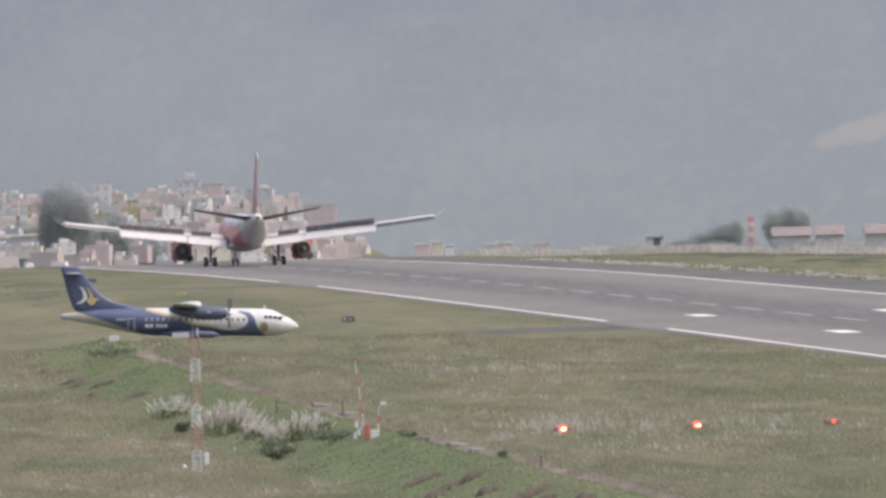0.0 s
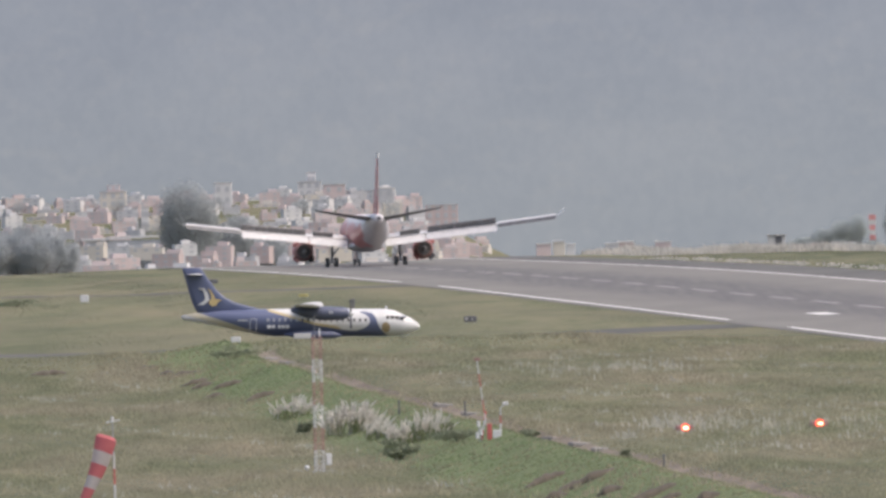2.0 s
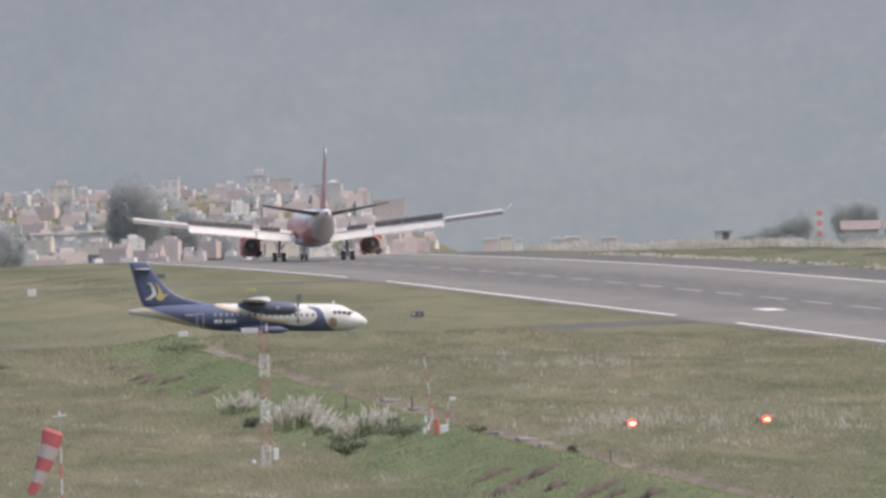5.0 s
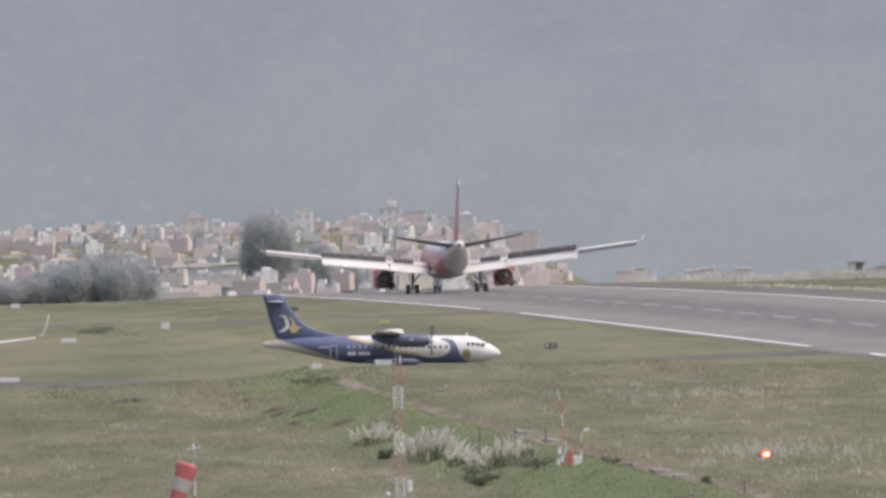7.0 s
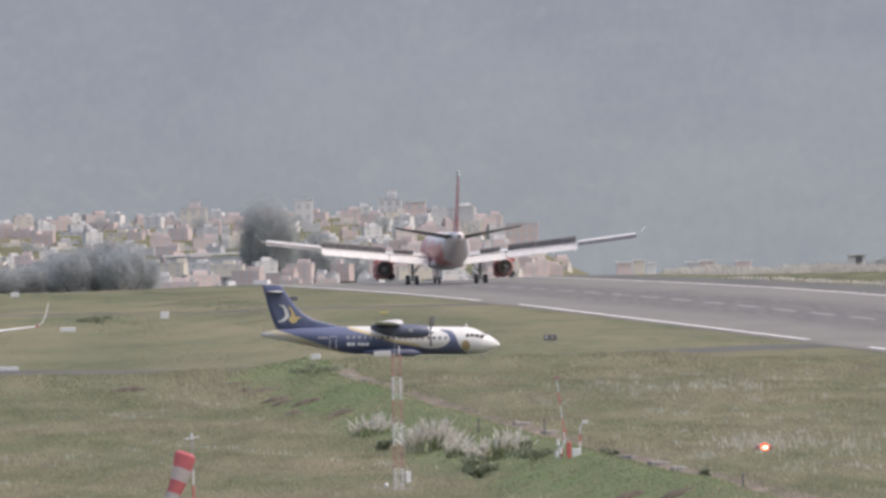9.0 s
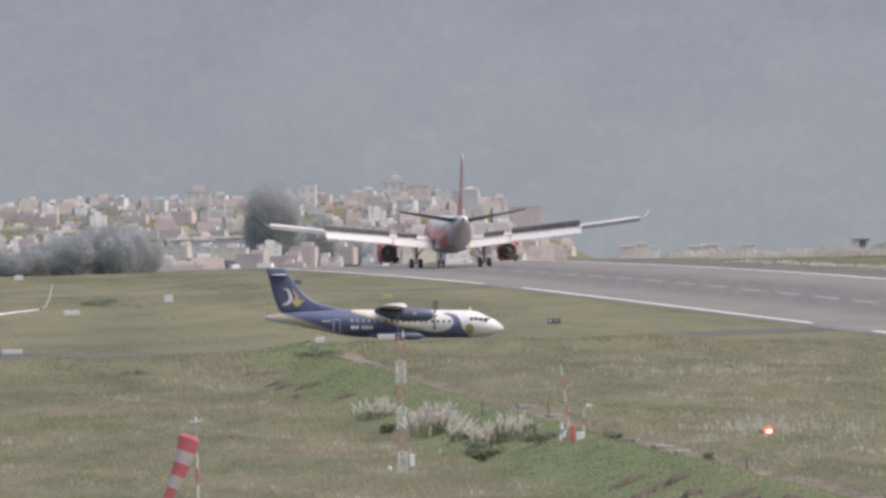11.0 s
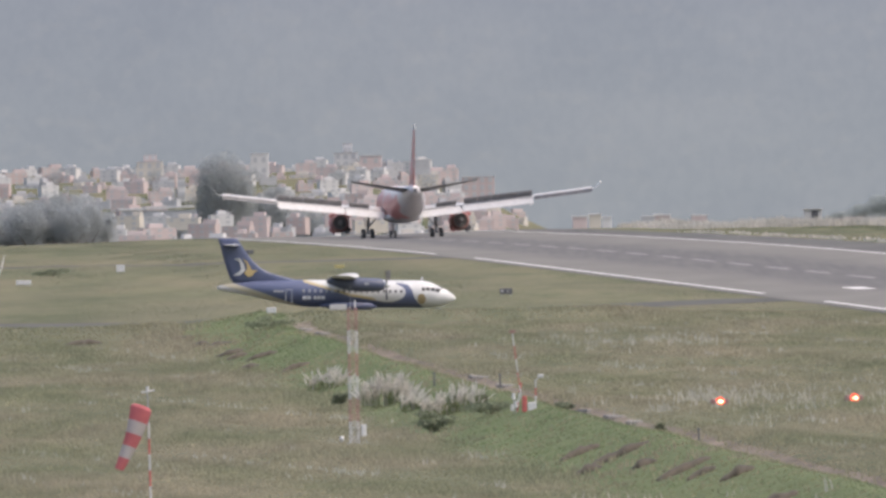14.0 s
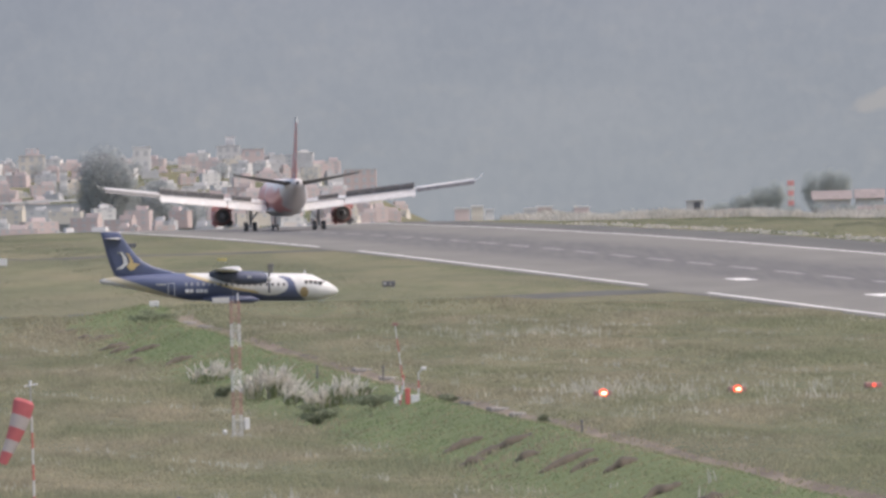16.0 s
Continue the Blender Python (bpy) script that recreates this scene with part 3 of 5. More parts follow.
def turboprop(m):
    root = thing("turboprop_airliner", m, "blue, white and gold twin turboprop airliner taxiing with a T-tail", "airplane")
    paint = turboprop_paint()
    sec = [(0, 1.8, 0.05, 0.05), (0.2, 1.83, 0.36, 0.32), (0.9, 1.93, 0.8, 0.72), (1.6, 1.98, 1.06, 0.96), (2.4, 2.15, 1.27, 1.2), (3.2, 2.2, 1.36, 1.29), (4.5, 2.2, 1.4, 1.3),
           (13.6, 2.2, 1.4, 1.3), (15.2, 2.27, 1.32, 1.22), (17, 2.43, 1.08, 1.02), (19, 2.6, 0.78, 0.76), (21.2, 2.7, 0.42, 0.42), (22.3, 2.7, 0.24, 0.24), (22.65, 2.7, 0.1, 0.1)]
    body = part("fuselage", tube([(10 - u, z, a, b) for u, z, a, b in sec], 40), paint, root, "blue and white fuselage with gold bands", True)
    # cabin windows, each side
    for side in (-1, 1):
        for k in range(18):
            u = 5.1 + k * 0.545
            bm = bmesh.new()
            box(bm, side * 1.325 - 0.07, 10 - u - 0.125, 2.27, side * 1.325 + 0.07, 10 - u + 0.125, 2.6, 0.04)
            part("window", bm, M_GREY if k > 11 else M_WINDSCREEN, body)
        for u, z, w in ((1.68, 2.62, 0.38), (2.14, 2.67, 0.4), (2.6, 2.7, 0.38), (3.02, 2.7, 0.28)):
            bm = bmesh.new()
            box(bm, side * (0.93 + 0.19 * (u - 1.4)) - 0.08, 10 - u - w / 2, z - 0.17, side * (0.93 + 0.19 * (u - 1.4)) + 0.08, 10 - u + w / 2, z + 0.17, 0.04)
            part("cockpit_window", bm, M_WINDSCREEN, body)
        # rear door outline
        for a, b, c, d in ((15.45, 15.5, 1.35, 2.55), (16.05, 16.1, 1.4, 2.55), (15.45, 16.1, 2.52, 2.58)):
            bm = bmesh.new()
            box(bm, side * 1.19 - 0.09, 10 - b, c, side * 1.19 + 0.09, 10 - a, d)
            part("door_edge", bm, M_WHITE, body)
        # lettering in another script, as bars of its size
        for u0, u1 in ((12.35, 12.7), (12.78, 13.1), (13.18, 13.42), (13.7, 14.0), (14.08, 14.45)):
            bm = bmesh.new()
            box(bm, side * 1.37 - 0.03, 10 - u1, 1.68, side * 1.37 + 0.04, 10 - u0, 1.98)
            part("lettering_bar", bm, M_WHITE, body)
        for u0, u1 in ((16.25, 16.5), (16.56, 16.9), (16.96, 17.2)):
            bm = bmesh.new()
            box(bm, side * 1.12 - 0.05, 10 - u1, 2.35, side * 1.12 + 0.05, 10 - u0, 2.5)
            part("lettering_bar", bm, M_CREAM, body)
    for k, dx in enumerate((-0.36, 0.36)):
        bm = bmesh.new()
        box(bm, -0.33, -0.04, -0.2, 0.33, 0.04, 0.2, 0.03, Matrix.Translation((dx, 10 - 1.42, 2.66)) @ Matrix.Rotation(radians(-48), 4, "X"))
        part("cockpit_window", bm, M_GLASS, body)
    fin = [(3.2, 14.4, 21.1), (3.55, 15.4, 21.35), (4.1, 17.5, 21.6), (4.6, 18.5, 21.75), (5.2, 19.2, 21.95), (6.3, 20.05, 22.25), (7.2, 20.65, 22.5), (7.4, 20.85, 22.55)]
    rings = []
    for z, a, b in fin:
        c = b - a
        th = min(0.1 * c, 0.34)
        rings.append([(t * th * 0.5, 10 - a - q * c, z) for q, t in FOIL])
    finp = part("fin", loft(rings), M_BLUE, root, "blue fin with white and gold bird shapes", True)

    def decal(pts, mat, name):
        for side in (-1, 1):
            part(name, panel([(side * 0.2, 10 - u, z) for u, z in pts], 0.02, (side, 0, 0)), mat, finp)

    decal([(21.05, 5.45), (20.75, 5.5), (20.5, 5.1), (20.35, 4.5), (20.55, 4.2), (21.15, 3.85), (20.5, 3.9), (19.95, 4.35), (20.1, 5.0), (20.45, 5.5)], M_WHITE, "white_bird")
    decal([(20.15, 5.45), (19.85, 5.3), (19.5, 4.75), (19.4, 4.45), (18.75, 4.35), (19.15, 4.15), (19.3, 3.85), (19.7, 3.75), (20.05, 4.1), (19.75, 4.55), (19.85, 5.0)], M_GOLD, "gold_bird")
    for side in (-1, 1):
        st = [wing_ring(side * 0.05, 10 - 20.55, 6.75, 1.75, 0.11), wing_ring(side * 3.65, 10 - 20.95, 6.78, 1.05, 0.1)]
        part("tailplane", loft(st), M_WHITE, root, "", True)
        w = [wing_ring(side * 0.1, 10 - 9.3, 3.72, 2.57, 0.18), wing_ring(side * 4.9, 10 - 9.3, 3.78, 2.57, 0.17), wing_ring(side * 12.28, 10 - 9.75, 4.0, 1.41, 0.13)]
        wg = part("wing", loft(w), M_CREAM, root, "pale high wing", True)
        nac = [(6.55, 3.05, 0.2, 0.22), (6.75, 3.05, 0.42, 0.45), (7.4, 3.05, 0.52, 0.6), (9.2, 3.08, 0.55, 0.64), (10.8, 3.2, 0.48, 0.48), (12.1, 3.45, 0.22, 0.2)]
        bm = tube([(10 - u, z, a, b) for u, z, a, b in nac], 20)
        bmesh.ops.translate(bm, verts=bm.verts, vec=(side * 4.05, 0, 0))
        nc = part("nacelle", bm, M_NAVY, root, "dark blue engine nacelle", True)
        bm = bmesh.new()
        box(bm, side * 4.05 - 0.56, 10 - 8.5, 3.05, side * 4.05 + 0.56, 10 - 8.1, 3.3, 0.02)
        part("emblem", bm, M_GREY, nc)
        bm = tube([(10 - 6.1, 3.05, 0.04, 0.04), (10 - 6.3, 3.05, 0.2, 0.2), (10 - 6.6, 3.05, 0.27, 0.27)], 12)
        bmesh.ops.translate(bm, verts=bm.verts, vec=(side * 4.05, 0, 0))
        sp = part("spinner", bm, M_WHITE, nc, "", True)
        for k in range(4):
            mt = Matrix.Translation((side * 4.05, 10 - 6.42, 3.05)) @ Matrix.Rotation(radians(45 + 90 * k), 4, "Y")
            bm = loft([[tuple(mt @ Vector((dx, dy, r))) for dx, dy in ((-w2, 0.06), (w2, -0.06), (w2, -0.09), (-w2, 0.03))] for r, w2 in ((0.2, 0.04), (0.9, 0.075), (1.6, 0.06), (1.95, 0.02))])
            part("blade", bm, M_DARK, nc)
        bm = tube([(10 - 7.4, 1.0, 0.12, 0.1), (10 - 8.2, 1.05, 0.45, 0.36), (10 - 11.2, 1.05, 0.46, 0.38), (10 - 12.9, 1.1, 0.1, 0.1)], 16)
        bmesh.ops.translate(bm, verts=bm.verts, vec=(side * 1.02, 0, 0))
        part("gear_fairing", bm, M_BLUE, root, "", True)
        bm = bmesh.new()
        rod(bm, (side * 1.6, 0.0, 0.4), (side * 1.35, 0.0, 1.1), 0.1)
        gear = part("main_gear", bm, M_GREY, root)
        for dx in (-0.2, 0.2):
            wheel("tyre", gear, side * 1.9 + dx, 0, 0.42, 0.26)
    bm = bmesh.new()
    rod(bm, (0, 8.25, 0.3), (0, 8.3, 1.1), 0.07)
    ng = part("nose_gear", bm, M_WHITE, root)
    for dx in (-0.17, 0.17):
        wheel("tyre", ng, dx, 8.25, 0.26, 0.16)
    bm = bmesh.new()
    box(bm, -0.3, 8.0, 0.78, 0.3, 8.7, 0.86, 0.02)
    part("gear_door", bm, M_WHITE, root)
    bm = bmesh.new()
    box(bm, -0.03, 10 - 3.3, 3.45, 0.03, 10 - 3.1, 3.78, 0.01)
    part("aerial", bm, M_WHITE, body)
    return root


turboprop(pose(-23.9, 1440, on_ground(-23.9, 1440, 0.03), -1.4, 0, -91))


# ---- airliner waiting on the parallel taxiway ----
def narrow_body(m):
    root = thing("waiting_airliner", m, "white single-aisle airliner with tall winglets waiting on the taxiway", "airplane")
    sec = [(16.5, 3.0, 0.1, 0.1), (16, 3.05, 0.7, 0.65), (14.5, 3.3, 1.4, 1.4), (12.5, 3.5, 1.85, 1.9), (10.5, 3.6, 1.97, 2.0), (-9, 3.6, 1.97, 2.0), (-13, 4.0, 1.6, 1.6), (-17, 4.6, 0.9, 0.95), (-20.5, 5.0, 0.25, 0.3)]
    body = part("fuselage", tube(sec, 32), M_WHITE, root, "", True)
    for side in (-1, 1):
        for k in range(24):
            bm = bmesh.new()
            box(bm, side * 1.93 - 0.06, 9 - k * 0.75, 3.95, side * 1.93 + 0.06, 9.25 - k * 0.75, 4.3, 0.03)
            part("window", bm, M_GLASS, body)
    bm = bmesh.new()
    box(bm, -1.1, 14.35, 3.95, 1.1, 14.75, 4.35, 0.1, Matrix.Translation((0, -0.3, 0.15)))
    part("cockpit_window", bm, M_GLASS, body)
    bm = loft([[(t * 0.09 * c * 0.5, y - q * c, z) for q, t in FOIL] for y, z, c in ((-12, 5.2, 6.5), (-15, 8.0, 4.6), (-18, 11.6, 2.4))])
    part("fin", bm, M_RED, root, "red fin", True)
    for s in (-1, 1):
        w = [wing_ring(s * 1.8, 4.6, 2.55, 6.4, 0.14), wing_ring(s * 6.4, 1.9, 3.1, 3.9, 0.12), wing_ring(s * 16.6, -3.7, 4.15, 1.7, 0.1)]
        wg = part("wing", loft(w), M_WHITE, root, "", True)
        tip = [wing_ring(s * 16.6, -3.7, 4.15, 1.7, 0.1), wing_ring(s * 17.25, -4.3, 4.5, 1.35, 0.1, (-s * 0.6, 0, 0.8)), wing_ring(s * 17.6, -4.9, 5.3, 1.0, 0.1, (-s, 0, 0.2)), wing_ring(s * 17.85, -5.7, 6.5, 0.5, 0.1, (-s, 0, 0.1))]
        wl = part("winglet", loft(tip), M_WHITE, wg, "tall white winglet", True)
        bm = bmesh.new()
        rod(bm, (s * 16.8, -3.5, 4.25), (s * 16.8, -3.9, 4.25), 0.13)
        part("wingtip_lamp", bm, M_RED, wg, "red wingtip lamp")
        part("tailplane", loft([wing_ring(s * 0.5, -14.5, 5.0, 3.6, 0.1), wing_ring(s * 6.2, -17.6, 5.6, 1.4, 0.1)]), M_WHITE, root, "", True)
        bm = tube([(5.6, 1.75, 0.85, 0.85), (5.2, 1.75, 1.05, 1.05), (3.0, 1.75, 1.08, 1.08), (1.4, 1.75, 0.7, 0.7)], 20)
        bmesh.ops.translate(bm, verts=bm.verts, vec=(s * 5.75, 0, 0))
        e = part("engine", bm, M_WHITE, root, "", True)
        bm = bmesh.new()
        rod(bm, (s * 5.75, 5.63, 1.75), (s * 5.75, 5.3, 1.75), 0.82)
        part("intake", bm, M_DARK, e)
        bm = panel([(s * 5.75, 4, 2.5), (s * 5.75, 0.5, 2.4), (s * 5.75, -0.5, 3.1), (s * 5.75, 2, 3.0)], 0.2, (1, 0, 0))
        part("pylon", bm, M_WHITE, e)
        bm = bmesh.new()
        rod(bm, (s * 3.8, -1, 0.6), (s * 3.7, -1, 2.7), 0.14)
        g = part("main_gear", bm, M_GREY, root)
        for dx in (-0.45, 0.45):
            wheel("tyre", g, s * 3.8 + dx, -1, 0.58, 0.4)
    bm = bmesh.new()
    rod(bm, (0, 11.6, 0.4), (0, 11.6, 1.9), 0.1)
    g = part("nose_gear", bm, M_GREY, root)
    for dx in (-0.25, 0.25):
        wheel("tyre", g, dx, 11.6, 0.38, 0.22)
    return root


narrow_body(pose(-75.5, 1462, on_ground(-75.5, 1462, 0.03), 0, 0, 180))


# ---- airfield equipment ----
def emitter(name, colour, strength):
    m, n, l, bs = nodes_of(name)
    bs.inputs["Base Color"].default_value = (*colour, 1)
    bs.inputs["Emission Color"].default_value = (*colour, 1)
    bs.inputs["Emission Strength"].default_value = strength
    return m


M_LAMP = emitter("approach_lamp_red", (1.0, 0.1, 0.045), 1.15)
M_CORE = emitter("approach_lamp_glare", (1.0, 0.75, 0.45), 2.2)
M_DIM = emitter("approach_lamp_dim", (0.9, 0.12, 0.08), 0.7)


def papi_unit(x, y, dim=False):
    root = thing("approach_light", pose(x, y, on_ground(x, y), 0, 0, 4.5), "dim red approach light box on short legs in the grass" if dim else "glowing red approach light box on short legs in the grass", "airfield light", "approach lights beside the runway")
    bm = bmesh.new()
    box(bm, -0.55, -0.2, 0.12, 0.55, 1.0, 0.44, 0.04)
    part("housing", bm, M_DULLRED, root)
    for dx in (-0.45, 0.45):
        for dy in (0.0, 0.85):
            bm = bmesh.new()
            rod(bm, (dx, dy, -0.3), (dx, dy, 0.15), 0.035)
            part("leg", bm, M_GREY, root)
    r = 0.15 if dim else 0.28
    bm = bmesh.new()
    rod(bm, (0, -0.24, 0.28), (0, -0.2, 0.28), r, seg=20)
    lens = part("lens", bm, M_DIM if dim else M_LAMP, root, "red glowing lens")
    # A glowing blob is added over the lens as its white glare centre.
    if not dim:
        bm = bmesh.new()
        bmesh.ops.create_uvsphere(bm, u_segments=14, v_segments=8, radius=0.15, matrix=Matrix.Translation((0.04, -0.24, 0.27)) @ Matrix.Diagonal((1.25, 0.3, 0.75, 1)))
        part("filament", bm, M_CORE, lens)


papi_unit(7.6, 997)
papi_unit(16.5, 1002)
papi_unit(25.75, 1012, True)
papi_unit(35.0, 1020, True)


def lattice_mast(x, y, h, w):
    root = thing("lattice_mast", pose(x, y, on_ground(x, y), 0, 0, 12), "red and white banded lattice mast standing in rough grass", "mast")
    bands, k = 6, 4
    for b in range(bands):
        z0, z1 = h * b / bands, h * (b + 1) / bands
        bm = bmesh.new()
        hw = w / 2
        corners = [(-hw, -hw), (hw, -hw), (hw, hw), (-hw, hw)]
        for i in range(4):
            a, c = corners[i], corners[(i + 1) % 4]
            rod(bm, (*a, z0), (*a, z1), 0.026, seg=5)
            for j in range(k):
                za, zb = z0 + (z1 - z0) * j / k, z0 + (z1 - z0) * (j + 1) / k
                p, q = (a, c) if j % 2 else (c, a)
                rod(bm, (*p, za), (*q, zb), 0.013, seg=4)
                rod(bm, (*a, zb), (*c, zb), 0.012, seg=4)
        part("section", bm, M_WHITE if b % 2 == 0 else M_DULLRED, root, "white lattice section" if b % 2 == 0 else "rusty red lattice section")
    bm = bmesh.new()
    rod(bm, (0.2, 0, h), (0.2, 0, h + 0.55), 0.05)
    part("lamp", bm, M_WHITE, root)
    bm = bmesh.new()
    rod(bm, (-0.1, 0, h), (-0.1, 0, h + 1.4), 0.015)
    part("aerial", bm, M_GREY, root)
    bm = bmesh.new()
    box(bm, 0.38, -0.5, 0.55, 0.72, -0.2, 1.3, 0.03)
    part("control_box", bm, M_WHITE, root, "white control box")
    bm = bmesh.new()
    box(bm, -0.5, -0.5, -0.3, 0.5, 0.5, 0.1, 0.03)
    part("footing", bm, M_GREY, root)


lattice_mast(-16.3, 990, 8.9, 0.54)
_p = thing("post_lamp", pose(-17.1, 988, on_ground(-17.1, 988)), "small white lamp on a short post in grass", "lamp")
bm = bmesh.new()
rod(bm, (0, 0, -0.2), (0, 0, 0.35), 0.04)
part("post", bm, M_GREY, _p)
bm = bmesh.new()
bmesh.ops.create_uvsphere(bm, u_segments=12, v_segments=8, radius=0.16, matrix=Matrix.Translation((0, 0, 0.45)))
part("globe", bm, M_WHITE, _p, "", True)


def banded_pole(root, a, b, r, bands, first):
    a, b = Vector(a), Vector(b)
    for i in range(bands):
        bm = bmesh.new()
        rod(bm, a.lerp(b, i / bands), a.lerp(b, (i + 1) / bands), r, seg=8)
        part("pole_band", bm, (M_WHITE, M_RED)[(i + first) % 2], root)


def weather_station(x, y):
    root = thing("antenna_station", pose(x, y, on_ground(x, y)), "red and white antenna poles with a white cabinet on the bank", "antenna")
    banded_pole(root, (-0.25, 0, 0.9), (-0.75, 0, 5.2), 0.036, 5, 0)
    bm = bmesh.new()
    box(bm, -0.95, -0.05, 5.2, -0.55, 0.05, 5.4, 0.02)
    part("antenna_head", bm, M_DULLRED, root)
    banded_pole(root, (-0.55, 0.1, 0), (-0.25, 0.1, 1.9), 0.06, 3, 1)
    bm = bmesh.new()
    box(bm, -0.2, -0.2, 0, 0.12, 0.2, 1.05, 0.04)
    part("red_cabinet", bm, M_RED, root, "red steel cabinet")
    bm = bmesh.new()
    box(bm, 0.18, -0.25, -0.1, 0.75, 0.25, 0.62, 0.03)
    part("white_cabinet", bm, M_WHITE, root, "white steel cabinet")
    banded_pole(root, (0.68, 0.3, 0), (0.72, 0.3, 2.1), 0.05, 4, 1)
    bm = bmesh.new()
    rod(bm, (0.72, 0.3, 2.05), (1.0, 0.2, 2.3), 0.04)
    box(bm, 0.85, 0.0, 2.22, 1.25, 0.4, 2.45, 0.04)
    part("lamp_head", bm, M_WHITE, root, "white lamp head")
    for dx, dz in ((-0.75, 1.1), (-0.85, 0.35), (-0.6, 0.55)):
        bm = bmesh.new()
        rod(bm, (dx, -0.15, dz - 0.25), (dx, -0.15, dz + 0.15), 0.13, 0.1, 10)
        part("sensor", bm, M_WHITE, root, "white round sensor")
    for dx in (-0.75, -0.6):
        bm = bmesh.new()
        rod(bm, (dx, -0.15, -0.1), (dx, -0.15, 0.9), 0.03)
        part("sensor_post", bm, M_GREY, root)


weather_station(-5.2, 1001)


def windsock(x, y):
    root = thing("windsock", pose(x, y, on_ground(x, y)), "red and white striped windsock hanging slack on a banded pole", "windsock")
    banded_pole(root, (0, 0, -0.2), (-0.05, 0, 5.5), 0.052, 7, 0)
    bm = bmesh.new()
    rod(bm, (-0.05, 0, 5.5), (-0.08, 0, 7.1), 0.03)
    part("upper_pole", bm, M_GREY, root)
    bm = bmesh.new()
    rod(bm, (-0.4, 0, 7.05), (0.3, 0, 7.15), 0.04)
    rod(bm, (-0.08, 0, 7.05), (-0.08, 0, 7.35), 0.07)
    part("lamp_bar", bm, M_WHITE, root)
    # hoop and five cloth bands
    top, d = Vector((-0.42, -0.1, 6.2)), Vector((-0.34, -0.12, -0.93)).normalized()
    ux = Vector((1, 0, -0.36)).normalized()
    uy = d.cross(ux).normalized()
    L, bands, seg = 3.55, 5, 20

    def ring(t):
        r = 0.56 - 0.33 * t
        c = top + d * (L * t) + Vector((0.10 * math.sin(t * 2.6), 0, 0.25 * t * t))
        sq = 1.0 - 0.25 * t
        return [tuple(c + ux * (r * math.cos(a) * (1 + 0.05 * math.sin(3 * a + 5 * t))) + uy * (r * sq * math.sin(a))) for a in (2 * math.pi * i / seg for i in range(seg))]

    for b in range(bands):
        outer = [ring((b + k / 4) / bands) for k in range(5)]
        bm = loft(outer, False)
        part("cloth_band", bm, M_SOCK_R if b % 2 == 0 else M_SOCK_W, root, "red cloth band" if b % 2 == 0 else "white cloth band", True)
    cap = [tuple(top - d * 0.16 + (Vector(p) - top) * 0.75) for p in ring(0)]
    bm = loft([ring(0), cap], False)
    part("hoop", bm, M_SOCK_R, root, "", True)
    bm = bmesh.new()
    rod(bm, (-0.05, 0, 6.3), tuple(top), 0.03)
    part("swivel_arm", bm, M_STEEL, root)
    for a, c in (((-0.75, -0.3, -0.1), (-0.45, -0.2, 0.75)), ((-0.38, -0.5, -0.1), (-0.12, -0.2, 0.85))):
        bm = bmesh.new()
        rod(bm, a, c, 0.05)
        part("stay", bm, M_WHITE, root)


def cloth(name, colour):
    m = painted(name, colour, 0.85, var=0.1, scale=3)
    n, l = m.node_tree.nodes, m.node_tree.links
    tr = n.new("ShaderNodeBsdfTranslucent")
    tr.inputs[0].default_value = (*colour, 1)
    mx = n.new("ShaderNodeMixShader")
    mx.inputs[0].default_value = 0.3
    l.new(n["Principled BSDF"].outputs[0], mx.inputs[1])
    l.new(tr.outputs[0], mx.inputs[2])
    l.new(mx.outputs[0], n["Material Output"].inputs[0])
    return m


M_SOCK_R = cloth("windsock_red_cloth", (0.54, 0.16, 0.17))
M_SOCK_W = cloth("windsock_white_cloth", (0.5, 0.47, 0.455))
windsock(-23.2, 775)


def board(name, x, y, w, h, mat, label, lift=0.25, detail=None):
    root = thing(name, pose(x, y, on_ground(x, y)), label, "sign", "airfield signs in the grass")
    bm = bmesh.new()
    box(bm, -w / 2, -0.12, lift, w / 2, 0.12, lift + h, 0.03)
    f = part("panel", bm, mat, root)
    for dx in (-w * 0.35, w * 0.35):
        bm = bmesh.new()
        rod(bm, (dx, 0, -0.25), (dx, 0, lift + 0.05), 0.04)
        part("leg", bm, M_GREY, root)
    if detail:
        bm = bmesh.new()
        box(bm, -w * 0.42, -0.135, lift + h * 0.35, -w * 0.22, -0.118, lift + h * 0.75)
        part("panel_mark", bm, detail, f)
        bm = bmesh.new()
        box(bm, w * 0.1, -0.135, lift + h * 0.3, w * 0.18, -0.118, lift + h * 0.7)
        part("panel_mark", bm, detail, f)


M_YELLOW = painted("yellow_paint", (0.42, 0.37, 0.16), 0.5)
board("airfield_sign", -58.9, 1861, 1.0, 0.85, M_WHITE, "square white airfield board on two legs in grass", 0.2)
board("airfield_sign", -66.3, 1743, 1.7, 0.5, M_WHITE, "low white airfield board lying in the grass", 0.15)
board("airfield_sign", -24.5, 1410, 1.6, 0.5, M_CREAM, "low cream airfield board beside the mast", 0.15)
board("airfield_sign", -30.6, 1406, 0.9, 0.5, M_WHITE, "small white airfield board behind a dark shrub", 0.15)
board("airfield_sign", -96.2, 2319, 1.3, 0.7, M_WHITE, "distant small white airfield board in grass", 0.2)
board("airfield_sign", -9.9, 1572, 1.3, 0.6, M_DARK, "black airfield sign with pale marks beside the runway", 0.2, M_CREAM)
board("airfield_sign", -48.1, 2073, 1.4, 0.55, M_DARK, "small black airfield sign beside the far taxiway", 0.2, M_GREY)
